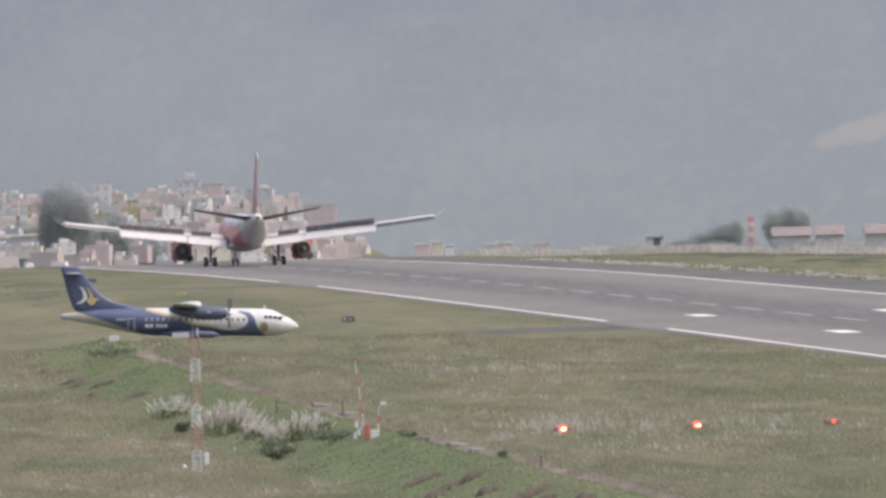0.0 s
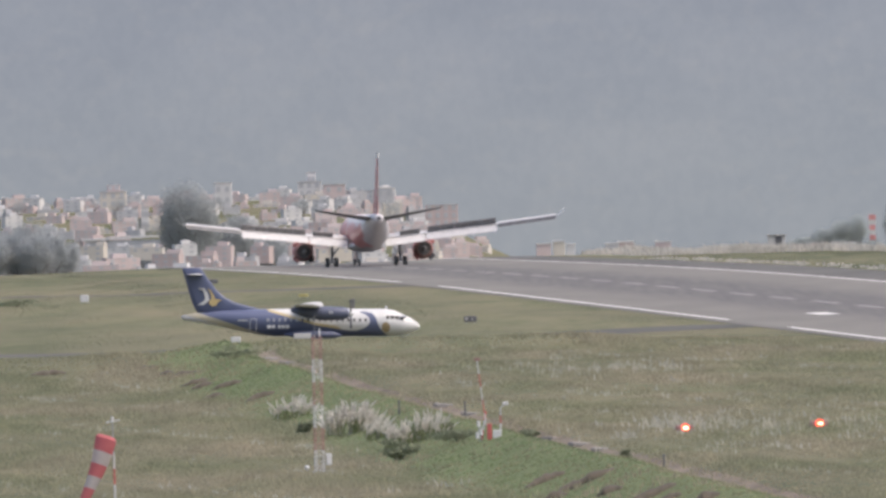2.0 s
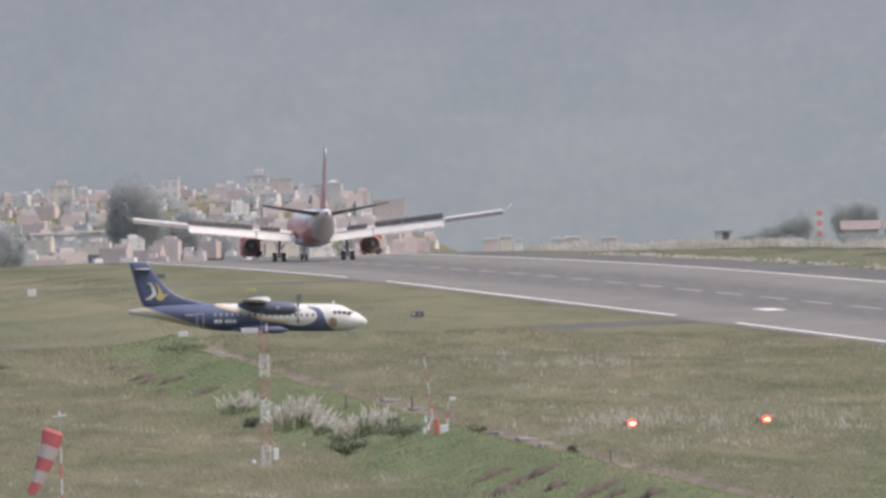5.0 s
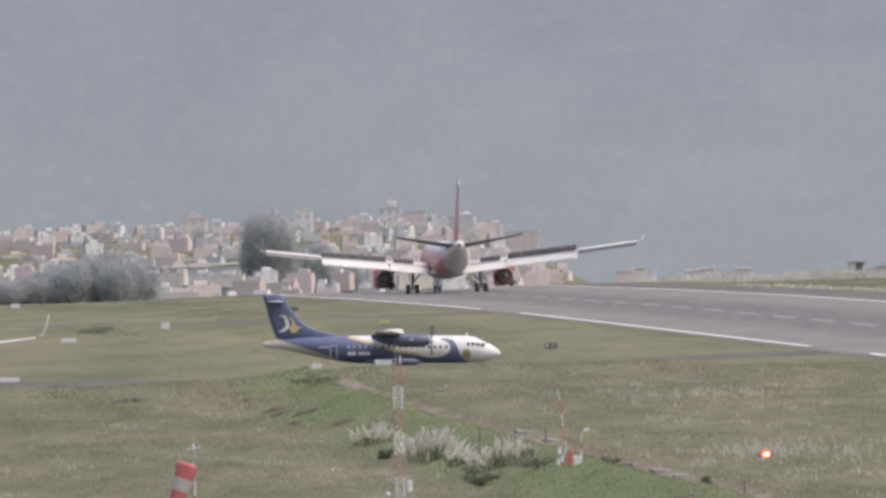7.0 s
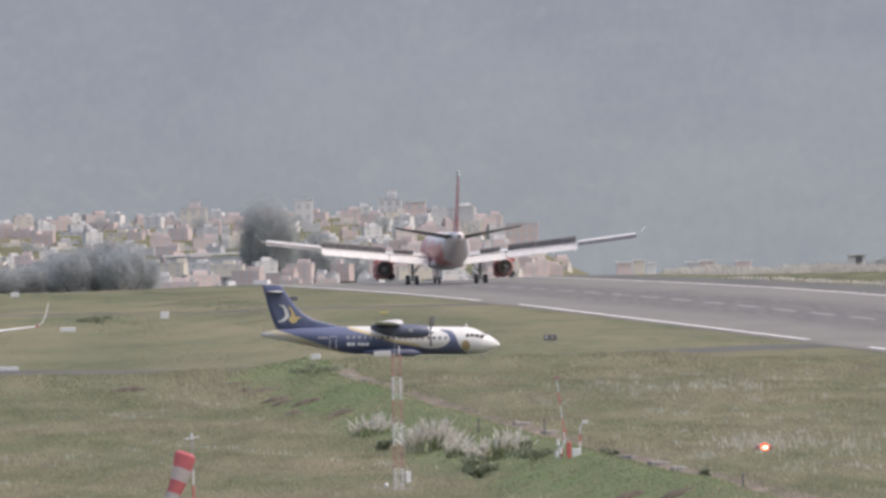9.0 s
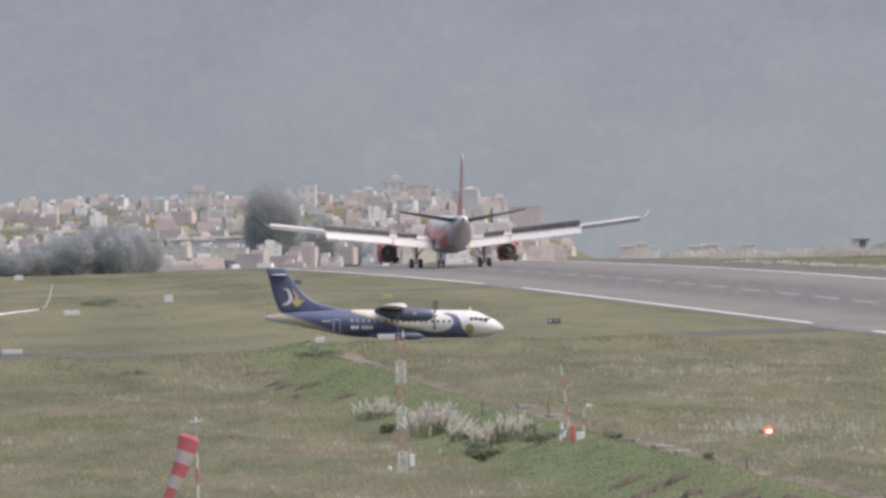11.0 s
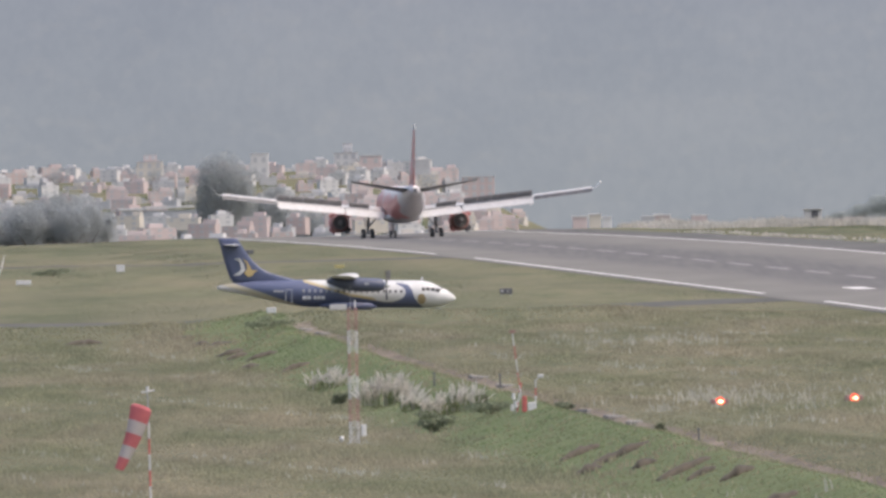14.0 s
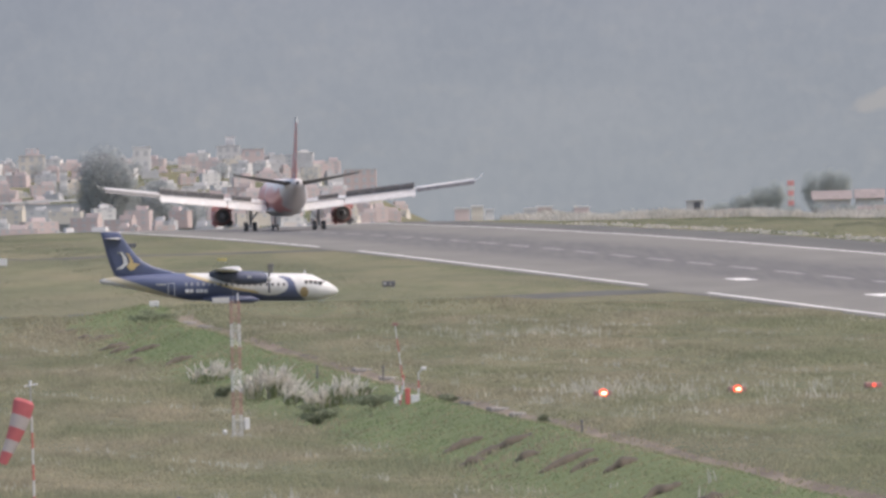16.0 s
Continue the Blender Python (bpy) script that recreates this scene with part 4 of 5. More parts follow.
board("airfield_sign", -31.9, 1851, 1.2, 0.4, M_YELLOW, "low yellow airfield sign in the grass", 0.2)
board("airfield_sign", -61.2, 1457, 1.9, 0.4, M_WHITE, "low white airfield board beside the taxiway", 0.15)
board("airfield_sign", 71.0, 2330, 0.7, 0.7, M_WHITE, "small white board on the far verge", 0.3)


def stake(x, y, h, mat, label):
    root = thing("marker_post", pose(x, y, on_ground(x, y)), label, "marker post", "marker posts in the grass")
    bm = bmesh.new()
    rod(bm, (0, 0, -0.2), (0, 0, h), 0.08, 0.05)
    part("shaft", bm, mat, root)
    bm = bmesh.new()
    rod(bm, (0, 0, h - 0.02), (0, 0, h + 0.12), 0.11, 0.08)
    part("cap", bm, mat, root)


stake(-15.7, 1504, 0.5, M_WHITE, "small white marker post in the grass")
stake(-19.75, 772, 0.45, M_WHITE, "white cone-shaped marker near the windsock")
stake(-12.3, 1104, 0.9, M_DARK, "dark wooden post on the bank")
stake(-7.5, 1102, 1.1, M_DARK, "thick dark post beside the ditch")
stake(5.6, 905, 0.75, M_DARK, "thin dark post beside the ditch")

_s = thing("solar_lamp", pose(-15.2, 757, on_ground(-15.2, 757)), "small solar panel and white box on a post", "solar lamp")
bm = bmesh.new()
rod(bm, (0, 0, -0.2), (-0.1, 0, 1.35), 0.03)
part("post", bm, M_GREY, _s)
bm = bmesh.new()
box(bm, -0.25, -0.03, -0.3, 0.25, 0.03, 0.3, 0.02, Matrix.Translation((-0.2, 0, 1.3)) @ Matrix.Rotation(radians(-28), 4, "X") @ Matrix.Rotation(radians(14), 4, "Y"))
part("solar_panel", bm, M_DARK, _s)
bm = bmesh.new()
box(bm, -0.35, -0.1, 0.55, 0.2, 0.1, 0.75, 0.02)
part("lamp_box", bm, M_WHITE, _s)

# wire fence at the near edge of the field
_f = thing("wire_fence", pose(0, 0, 0), "low rusty wire fence with thin posts in grass", "fence")
posts = [(-14 + 2.8 * k, 668 + 0.3 * math.sin(k * 1.7)) for k in range(13)]
for x, y in posts:
    bm = bmesh.new()
    rod(bm, (x, y, on_ground(x, y, -0.2)), (x + 0.04, y, on_ground(x, y, 0.85)), 0.045, 0.035, 6)
    part("post", bm, M_DARK, _f)
for h in (0.35, 0.78):
    for (xa, ya), (xb, yb) in zip(posts, posts[1:]):
        bm = bmesh.new()
        pts = [(xa + (xb - xa) * t, ya + (yb - ya) * t, (on_ground(xa, ya) * (1 - t) + on_ground(xb, yb) * t) + h - 0.35 * t * (1 - t)) for t in (0, 0.25, 0.5, 0.75, 1)]
        for p, q in zip(pts, pts[1:]):
            rod(bm, p, q, 0.013, seg=4)
        part("wire", bm, M_DARK, _f)

# earth track in the ditch
tagged(sheet("ditch", np.linspace(-0.4, 1.4, 9), 0.03, M_DIRT, ditch_x, 620, 1400), "bare brown earth along a shallow drainage ditch", "ditch", kind="structure")


M_CONCRETE = matt(painted("weathered_concrete", (0.27, 0.26, 0.245), 0.9, var=0.25, scale=2))


def slab(x, y, w, turn):
    root = thing("concrete_slab", pose(x, y, on_ground(x, y), 3, 4, turn), "broken pale concrete slab in the ditch", "slab", "slabs in the ditch")
    bm = bmesh.new()
    box(bm, -w / 2, -0.5, -0.1, w / 2, 0.5, 0.16, 0.04)
    box(bm, -w / 2 + 0.1, 0.45, -0.12, w / 2 - 0.5, 0.9, 0.1, 0.04)
    part("concrete", bm, M_CONCRETE, root)


for x, y, w, a in ((1.0, 984, 2.0, 20), (2.1, 968, 1.4, -12), (-8.8, 1132, 2.4, 15), (-6.9, 1104, 1.8, 8), (-24.6, 1362, 2.2, 30), (-1.0, 1010, 1.2, 40), (-26.9, 1386, 1.6, -15)):
    slab(x, y, w, a)


# ---- vegetation ----
rng = np.random.default_rng(7)


def blade_material(name, stops, patch=0.08, clumps=True):
    """Grass blades that vary from blade to blade and in broad patches."""
    m, n, l, bs = nodes_of(name)
    g = n.new("ShaderNodeNewGeometry")
    c = ramp(n, l, g.outputs["Random Per Island"], stops)
    big = noise_node(n, l, patch, 4, (1, 0.25, 1))
    c = mix(n, l, 0.78, c, ramp(n, l, big, [(0.38, stops[0][1]), (0.62, stops[-1][1])]))
    clump = noise_node(n, l, patch * 5, 5, (1, 0.1, 1))
    if clumps:
        c = mix(n, l, 1.0, c, ramp(n, l, clump, [(0.3, (0.84, 0.85, 0.84)), (0.5, (0.99, 1.0, 0.99)), (0.7, (1.1, 1.08, 1.07))]), "MULTIPLY")
    l.new(c, bs.inputs["Base Color"])
    bs.inputs["Roughness"].default_value = 0.9
    bs.inputs["Specular IOR Level"].default_value = 0.15
    tr = n.new("ShaderNodeBsdfTranslucent")
    l.new(c, tr.inputs[0])
    mx = n.new("ShaderNodeMixShader")
    mx.inputs[0].default_value = 0.5
    l.new(bs.outputs[0], mx.inputs[1])
    l.new(tr.outputs[0], mx.inputs[2])
    l.new(mx.outputs[0], n["Material Output"].inputs[0])
    return m


M_BLADE = blade_material("field_grass_blades", [(0.0, (0.3, 0.308, 0.2)), (0.45, (0.358, 0.346, 0.234)), (0.8, (0.4, 0.362, 0.255)), (1.0, (0.435, 0.378, 0.28))])
M_BANK = blade_material("lush_grass_blades", [(0.0, (0.21, 0.28, 0.14)), (0.6, (0.25, 0.31, 0.16)), (1.0, (0.33, 0.32, 0.2))])
M_FARBLADE = blade_material("short_runway_grass", [(0.0, (0.222, 0.24, 0.162)), (0.6, (0.25, 0.26, 0.18)), (1.0, (0.285, 0.28, 0.205))], 0.02)
M_SEED = blade_material("pale_seed_heads", [(0.0, (0.45, 0.42, 0.32)), (0.6, (0.54, 0.51, 0.42)), (1.0, (0.66, 0.64, 0.57))])
M_STRAW = blade_material("dry_straw_blades", [(0.0, (0.55, 0.51, 0.45)), (0.6, (0.6, 0.56, 0.5)), (1.0, (0.66, 0.62, 0.57))])
M_DARKLEAF = blade_material("dark_shrub_leaves", [(0.0, (0.22, 0.25, 0.175)), (0.6, (0.25, 0.275, 0.19)), (1.0, (0.28, 0.3, 0.215))], 0.5)


def blades(name, X, Y, H, W, per, mat, label, spread=0.16, lift=0.0):
    """Tufts of upright tapering blades rooted on the ground, as one mass."""
    n = len(X)
    k = n * per
    x = np.repeat(X, per) + rng.normal(0, spread, k)
    y = np.repeat(Y, per) + rng.normal(0, spread, k)
    h = np.repeat(H, per) * rng.uniform(0.55, 1.15, k)
    w = np.repeat(W, per) * rng.uniform(0.6, 1.3, k)
    z = ground_z(x, y) - 0.05 + lift
    a = rng.uniform(-0.9, 0.9, k)
    dx, dy = np.cos(a) * w, np.sin(a) * w
    lx, ly = rng.normal(0, 0.28, k) * h, rng.normal(0, 0.28, k) * h
    v = np.empty((k, 4, 3))
    v[:, 0] = np.stack([x - dx, y - dy, z], -1)
    v[:, 1] = np.stack([x + dx, y + dy, z], -1)
    v[:, 2] = np.stack([x + dx * 0.7 + lx * 0.5, y + dy * 0.7 + ly * 0.5, z + h * 0.6], -1)
    v[:, 3] = np.stack([x + lx, y + ly, z + h], -1)
    i = np.arange(k)[:, None] * 4
    f = np.concatenate([i + np.array([[0, 1, 2]]), i + np.array([[0, 2, 3]])], 0)
    me = bpy.data.meshes.new(name)
    me.vertices.add(k * 4)
    me.vertices.foreach_set("co", v.reshape(-1))
    me.loops.add(len(f) * 3)
    me.loops.foreach_set("vertex_index", f.reshape(-1).astype(np.int32))
    me.polygons.add(len(f))
    me.polygons.foreach_set("loop_start", np.arange(0, len(f) * 3, 3, dtype=np.int32))
    me.update(calc_edges=True)
    me.materials.append(mat)
    return tagged(new(name, me), label, "grass", kind="stuff")


def fan(n, y0, y1, left=-0.0455, right=0.0405):
    """Even scatter over the wedge of field that opens away from the terrace."""
    y = np.sqrt(rng.uniform(y0 * y0, y1 * y1, n))
    return y * rng.uniform(left, right, n), y


def off_paving(x, y):
    c = x - runway_x(y)
    ok = (c < -25) | (c > 36)
    taxi = (np.abs(y - 1446) < 14) & (x < 4)
    taxi |= (x < -60) & (y > 1440) & (np.abs(x + 75 + 0.08 * (y - 1480)) < 13)
    taxi |= (np.abs(y - (1446 + 1.6 * (x + 25))) < 16) & (x > -25) & (x < 22)
    return ok & ~taxi


def patchy(x, y, f, seed):
    return 0.5 + 0.5 * np.sin(x * f + seed) * np.sin(y * f * 0.22 + seed * 2.1) * 0.6 + 0.25 * np.sin(x * f * 2.7 + y * f * 0.5 + seed)


X, Y = fan(88000, 640, 1432)
s = X - ditch_x(Y)
keep = off_paving(X, Y) & ((s < -0.3) | (s > 1.3) | (rng.uniform(0, 1, len(s)) < 0.17))
X, Y, s = X[keep], Y[keep], s[keep]
bank = (s > -10 + rng.normal(0, 1.2, len(s))) & (s < -0.5) & (rng.uniform(0, 1, len(s)) < 0.9)
H = np.where(bank, 0.12, 0.14 + 0.36 * patchy(X, Y, 0.16, 1.0) ** 2)
H = H * np.where(s > 2, 0.85, 1.0) * np.where(Y > 1300, 1.15, 1.0)
blades("field_grass", X[~bank], Y[~bank], H[~bank], np.full((~bank).sum(), 0.07), 6, M_BLADE, "rough mixed green and dry field grass", 0.4)
blades("bank_grass", X[bank], Y[bank], H[bank], np.full(bank.sum(), 0.07), 6, M_BANK, "lush green grass on the ditch bank", 0.4)
X, Y = fan(72000, 1400, 2600, -0.046, 0.05)
keep = off_paving(X, Y)
X, Y = X[keep], Y[keep]
blades("far_grass", X, Y, 0.05 + 0.05 * patchy(X, Y * 0.3, 0.12, 2.0), np.full(len(X), 0.17), 5, M_FARBLADE, "short green grass beside the runway", 1.5)
# pale seed heads in loose drifts
X, Y = fan(24000, 640, 1400)
s = X - ditch_x(Y)
keep = off_paving(X, Y) & ((s < -9) | (s > 3)) & (patchy(X, Y, 0.33, 4.0) + 0.6 * patchy(X, Y, 0.9, 2.0) > 1.2)
X, Y = X[keep], Y[keep]
blades("seed_heads", X, Y, rng.uniform(0.3, 0.62, len(X)), np.full(len(X), 0.045), 2, M_SEED, "pale feathery seed heads among the grass", 0.2)
for cx, cy, sx, sy, n in ((3.6, 1262, 4.5, 16, 110), (7.5, 1030, 2.5, 14, 60), (14.5, 1005, 6, 25, 130), (-3, 770, 4, 22, 45), (-24, 700, 9, 14, 90), (-6, 672, 9, 8, 60), (-12, 800, 3, 12, 40), (2, 745, 5, 16, 40)):
    X, Y = rng.normal(cx, sx, n), rng.normal(cy, sy, n)
    blades("seed_heads", X, Y, rng.uniform(0.4, 0.85, n), np.full(n, 0.055), 3, M_SEED, "a drift of pale feathery seed heads", 0.25)
# dry verge beyond the runway
n = 9000
Y = rng.uniform(2450, 2572, n)
X = runway_x(Y) + 46 + rng.uniform(0, 1, n) * 190
keep = patchy(X, Y * 0.2, 0.21, 3.0) > 0.1
X, Y = X[keep], Y[keep]
blades("dry_verge", X, Y, rng.uniform(0.6, 1.2, len(X)) * (0.45 + 1.1 * patchy(X, Y * 0.3, 0.35, 1.0)), np.full(len(X), 0.13), 7, M_STRAW, "tall pale dry grass along the far verge", 0.7)
n = 230
Y = rng.uniform(1500, 2350, n)
X = runway_x(Y) + rng.normal(39, 1.0, n)
blades("verge_straw", X, Y, rng.uniform(0.2, 0.5, n), np.full(n, 0.3), 4, M_STRAW, "patches of dry straw beside the shoulder", 0.8)


def leaf_cloud(count, rx, ry, rz, size, seed, hollow=0.45, lumps=7, full=0.0):
    """Many small bent leaves gathered in uneven clumps."""
    r = np.random.default_rng(seed)
    c = r.normal(0, 1, (lumps, 3))
    c /= np.linalg.norm(c, axis=1)[:, None]
    c *= r.uniform(0.2, 0.74, (lumps, 1))
    rad = r.uniform(0.2, 0.46, lumps)
    k = r.integers(0, lumps, count)
    d = r.normal(0, 1, (count, 3))
    d /= np.linalg.norm(d, axis=1)[:, None]
    p = c[k] + d * (rad[k] * r.uniform(hollow, 1.0, count) ** 0.5)[:, None]
    core = r.uniform(0, 1, count) < full
    p[core] = d[core] * (r.uniform(0.1, 0.82, core.sum()) ** 0.4)[:, None]
    p = p * np.array([rx, ry, rz])
    a = r.normal(0, 1, (count, 3))
    a /= np.linalg.norm(a, axis=1)[:, None]
    b = np.cross(a, d)
    b /= np.linalg.norm(b, axis=1)[:, None] + 1e-6
    q = size * r.uniform(0.5, 1.4, (count, 1))
    v = np.stack([p - a * q, p + b * q * 0.6, p + a * q, p - b * q * 0.6 + d * q * 0.3], 1)
    i = np.arange(count)[:, None] * 4
    return v.reshape(-1, 3), np.concatenate([i + np.array([[0, 1, 2]]), i + np.array([[0, 2, 3]])], 0)


def cloud_part(name, parent, v, f, mat, at=(0, 0, 0)):
    me = bpy.data.meshes.new(name)
    me.from_pydata((v + np.array(at)).tolist(), [], f.tolist())
    me.materials.append(mat)
    ob = new(name, me)
    ob.parent = parent
    return ob


M_BARK = painted("bark", (0.16, 0.13, 0.1), 0.9, var=0.3)
# Leaf colours are lifted to a pale blue-grey that stands in for haze.
M_TREELEAF = blade_material("hazy_tree_leaves", [(0.0, (0.42, 0.455, 0.445)), (0.6, (0.43, 0.465, 0.455)), (1.0, (0.445, 0.48, 0.465))], 0.15, clumps=False)
M_FARLEAF = blade_material("hazy_far_leaves", [(0.0, (0.41, 0.435, 0.44)), (0.6, (0.415, 0.44, 0.445)), (1.0, (0.42, 0.445, 0.45))], 0.15, clumps=False)


def tree(x, y, h, w, seed, mat, label, base=None, count=2200, group="", trunk=0.3, fine=0.62):
    z = on_ground(x, y) if base is None else base
    root = thing("tree", pose(x, y, z), label, "tree", group)
    r = random.Random(seed)
    bm = bmesh.new()
    rod(bm, (0, 0, -0.5), (0.1, 0, h * trunk * 1.5), h * 0.03, h * 0.018, 8)
    for k in range(5):
        a = k * 1.26 + r.random()
        rod(bm, (0, 0, h * trunk * (0.8 + 0.12 * k)), (math.cos(a) * w * 0.3, math.sin(a) * w * 0.3, h * (trunk + 0.3)), h * 0.014, h * 0.006, 6)
    part("trunk", bm, M_BARK, root)
    hz = h * (1 - trunk) / 2
    v, f = leaf_cloud(int(count * 3 / fine ** 1.8), w / 2 * 1.05, w / 2, hz * 1.08, w * 0.024 * fine, seed, 0.15, 30, 0.3)
    cloud_part("crown", root, v, f, mat, (0, 0, h - hz))
    return root


def shrub(x, y, w, h, seed, mat, label, count=900):
    root = thing("shrub", pose(x, y, on_ground(x, y)), label, "shrub")
    bm = bmesh.new()
    for k in range(5):
        a = k * 1.3
        rod(bm, (0, 0, -0.1), (math.cos(a) * w * 0.25, math.sin(a) * w * 0.25, h * 0.6), 0.03, 0.012, 5)
    part("stem", bm, M_BARK, root)
    v, f = leaf_cloud(count, w / 2, w / 3, h * 0.55, 0.11, seed, 0.2, 9)
    v[:, 2] = np.maximum(v[:, 2], -h * 0.48)
    cloud_part("leaves", root, v, f, mat, (0, 0, h * 0.45))


shrub(-30.4, 1380, 6.4, 1.35, 3, M_DARKLEAF, "low dark green shrub in the grass")
shrub(-11.5, 1018, 4.2, 1.5, 4, M_DARKLEAF, "dark green leafy shrub under pale plumes")
shrub(-7.6, 1016, 5.5, 1.3, 5, M_DARKLEAF, "small dark shrub on the bank")
shrub(-8.2, 1040, 0.9, 0.6, 6, M_DARKLEAF, "small dark bush beside the ditch")
shrub(-2.6, 1012, 2.0, 0.7, 8, M_DARKLEAF, "ragged dark bush at the ditch edge")
shrub(3.4, 935, 1.2, 0.8, 9, M_DARKLEAF, "small dark bush beside the ditch")
shrub(-19.5, 1128, 2.2, 1.2, 10, M_DARKLEAF, "dark bush behind the mast")
shrub(-66.5, 1835, 6.0, 1.2, 12, M_DARKLEAF, "low dark shrub beside the taxiway")


def pampas(x, y, w, h, n, seed):
    root = thing("pampas_grass", pose(x, y, on_ground(x, y)), "clump of tall grass with feathery white plumes", "grass", "plume grass on the bank")
    r = random.Random(seed)
    bm = bmesh.new()
    for k in range(70):
        px, py = r.uniform(-w / 2, w / 2), r.uniform(-0.8, 0.8)
        hh = h * r.uniform(0.3, 0.65)
        lx = r.gauss(0, 0.25)
        a, b = bm.verts.new((px - 0.035, py, -0.1)), bm.verts.new((px + 0.035, py, -0.1))
        c, d = bm.verts.new((px + lx * 0.4, py, hh * 0.7)), bm.verts.new((px + lx, py + r.gauss(0, 0.2), hh))
        bm.faces.new((a, b, c))
        bm.faces.new((b, d, c))
    part("leaves", bm, M_BANK, root)
    for k in range(n):
        px, py = r.uniform(-w / 2, w / 2), r.uniform(-0.8, 0.8)
        arch = 1 - (2 * px / w) ** 2 * 0.35
        hh = h * r.uniform(0.55, 1.0) * arch
        lx, ly = r.gauss(0.15, 0.5), r.gauss(0, 0.15)
        base, tip = Vector((px, py, hh * 0.3)), Vector((px + lx, py + ly, hh))
        bm = bmesh.new()
        rod(bm, (px - 0.05, py, 0), base, 0.012, 0.01, 4)
        for j in range(24):
            t = j / 23
            p = base.lerp(tip, t)
            wd = 0.15 * math.sin(math.pi * (0.12 + 0.83 * t)) + 0.015
            a = r.uniform(0, 6.28)
            q = Vector((math.cos(a), math.sin(a), 0.55)) * wd
            v0, v1, v2 = bm.verts.new(p - q * 0.6), bm.verts.new(p + q), bm.verts.new(p + (tip - base) * 0.16)
            bm.faces.new((v0, v1, v2))
        part("plume", bm, M_PLUME, root)


M_PLUME = blade_material("white_plume", [(0.0, (0.7, 0.66, 0.6)), (0.6, (0.76, 0.72, 0.66)), (1.0, (0.8, 0.77, 0.72))], 0.8)
pampas(-21.2, 1168, 3.2, 1.8, 50, 1)
pampas(-15.7, 1098, 3.6, 2.6, 95, 2)
pampas(-13.4, 1070, 1.8, 1.6, 30, 6)
pampas(-11.4, 1042, 2.6, 1.9, 46, 3)
pampas(-9.6, 1040, 2.2, 2.1, 44, 4)


# ---- bare scars where the bank has slipped ----
def scar(x, y, w, seed):
    root = thing("earth_scar", pose(x, y, on_ground(x, y)), "dark bare earth scar in the grassy bank", "earth", "earth scars on the bank")
    r = random.Random(seed)
    slant = r.random()
    rings = []
    for i in range(9):
        t = i / 8
        px = (t - 0.5) * w
        py = (t - 0.5) * w * (0.4 + 1.6 * slant) + r.uniform(-0.5, 0.5)
        hgt = (0.12 + 0.34 * math.sin(math.pi * t)) * r.uniform(0.75, 1.2)
        z = on_ground(x + px, y + py) - on_ground(x, y)
        rings.append([(px, py - 0.9, z - 0.15), (px, py - 0.5, z + hgt * 0.7), (px, py, z + hgt), (px, py + 0.5, z + hgt * 0.5), (px, py + 0.9, z - 0.2)])
    part("soil", loft(rings), M_SOIL, root, "", True)


M_SOIL = painted("dark_bare_soil", (0.082, 0.07, 0.054), 0.95, var=0.35, scale=2, grain=8)
for i, (x, y, w) in enumerate(((-1.5, 908, 1.8), (1.1, 887, 2.2), (4.3, 839, 2.3), (7.0, 809, 1.4), (8.7, 768, 1.5), (-1.0, 880, 1.2), (-0.1, 886, 1.5), (5.2, 826, 1.2), (2.2, 862, 1.1), (10.6, 742, 1.3),
                               (-47.5, 1391, 2.4), (-38.6, 1396, 1.6), (-34.7, 1372, 2.0), (-32.9, 1342, 1.9), (-29.3, 1305, 2.0), (-25.2, 1245, 1.7), (-29.9, 1281, 1.4), (-31.8, 1322, 1.4), (-36.5, 1380, 1.2))):
    scar(x, y, w * 1.35, i)


# ---- the town on the far slope ----
def house_paint(name, a, b, c):
    m, n, l, bs = nodes_of(name)
    o = n.new("ShaderNodeObjectInfo")
    col = ramp(n, l, o.outputs["Random"], [(0.0, a), (0.5, b), (1.0, c)])
    col = mix(n, l, 0.3, col, ramp(n, l, noise_node(n, l, 0.6, 4), [(0.3, tuple(q * 0.8 for q in b)), (0.7, c)]))
    l.new(col, bs.inputs["Base Color"])
    bs.inputs["Roughness"].default_value = 0.9
    return m


# Town wall paints are greyed and lightened to imitate haze.
M_HOUSE = [house_paint("pink_render", (0.547, 0.446, 0.431), (0.567, 0.472, 0.458), (0.589, 0.515, 0.499)),
           house_paint("pale_render", (0.578, 0.573, 0.567), (0.609, 0.601, 0.593), (0.641, 0.631, 0.620)),
           house_paint("brick_render", (0.494, 0.394, 0.373), (0.515, 0.420, 0.399), (0.536, 0.462, 0.446)),
           house_paint("cream_render", (0.578, 0.531, 0.452), (0.593, 0.547, 0.478), (0.599, 0.563, 0.515)),
           house_paint("grey_render", (0.452, 0.452, 0.462), (0.472, 0.472, 0.484), (0.494, 0.494, 0.504))]
# Windows, slabs and tanks are also paled, with haze mixed into their colour.
M_WINDOW = matt(painted("hazy_window", (0.45, 0.455, 0.465), 0.8))
M_SLAB = matt(painted("hazy_roof_slab", (0.45, 0.44, 0.435), 0.9))
M_TANK = matt(painted("roof_tank", (0.4, 0.405, 0.415), 0.8))
M_SHEET = matt(painted("pale_sheet_roof", (0.58, 0.58, 0.58), 0.6))


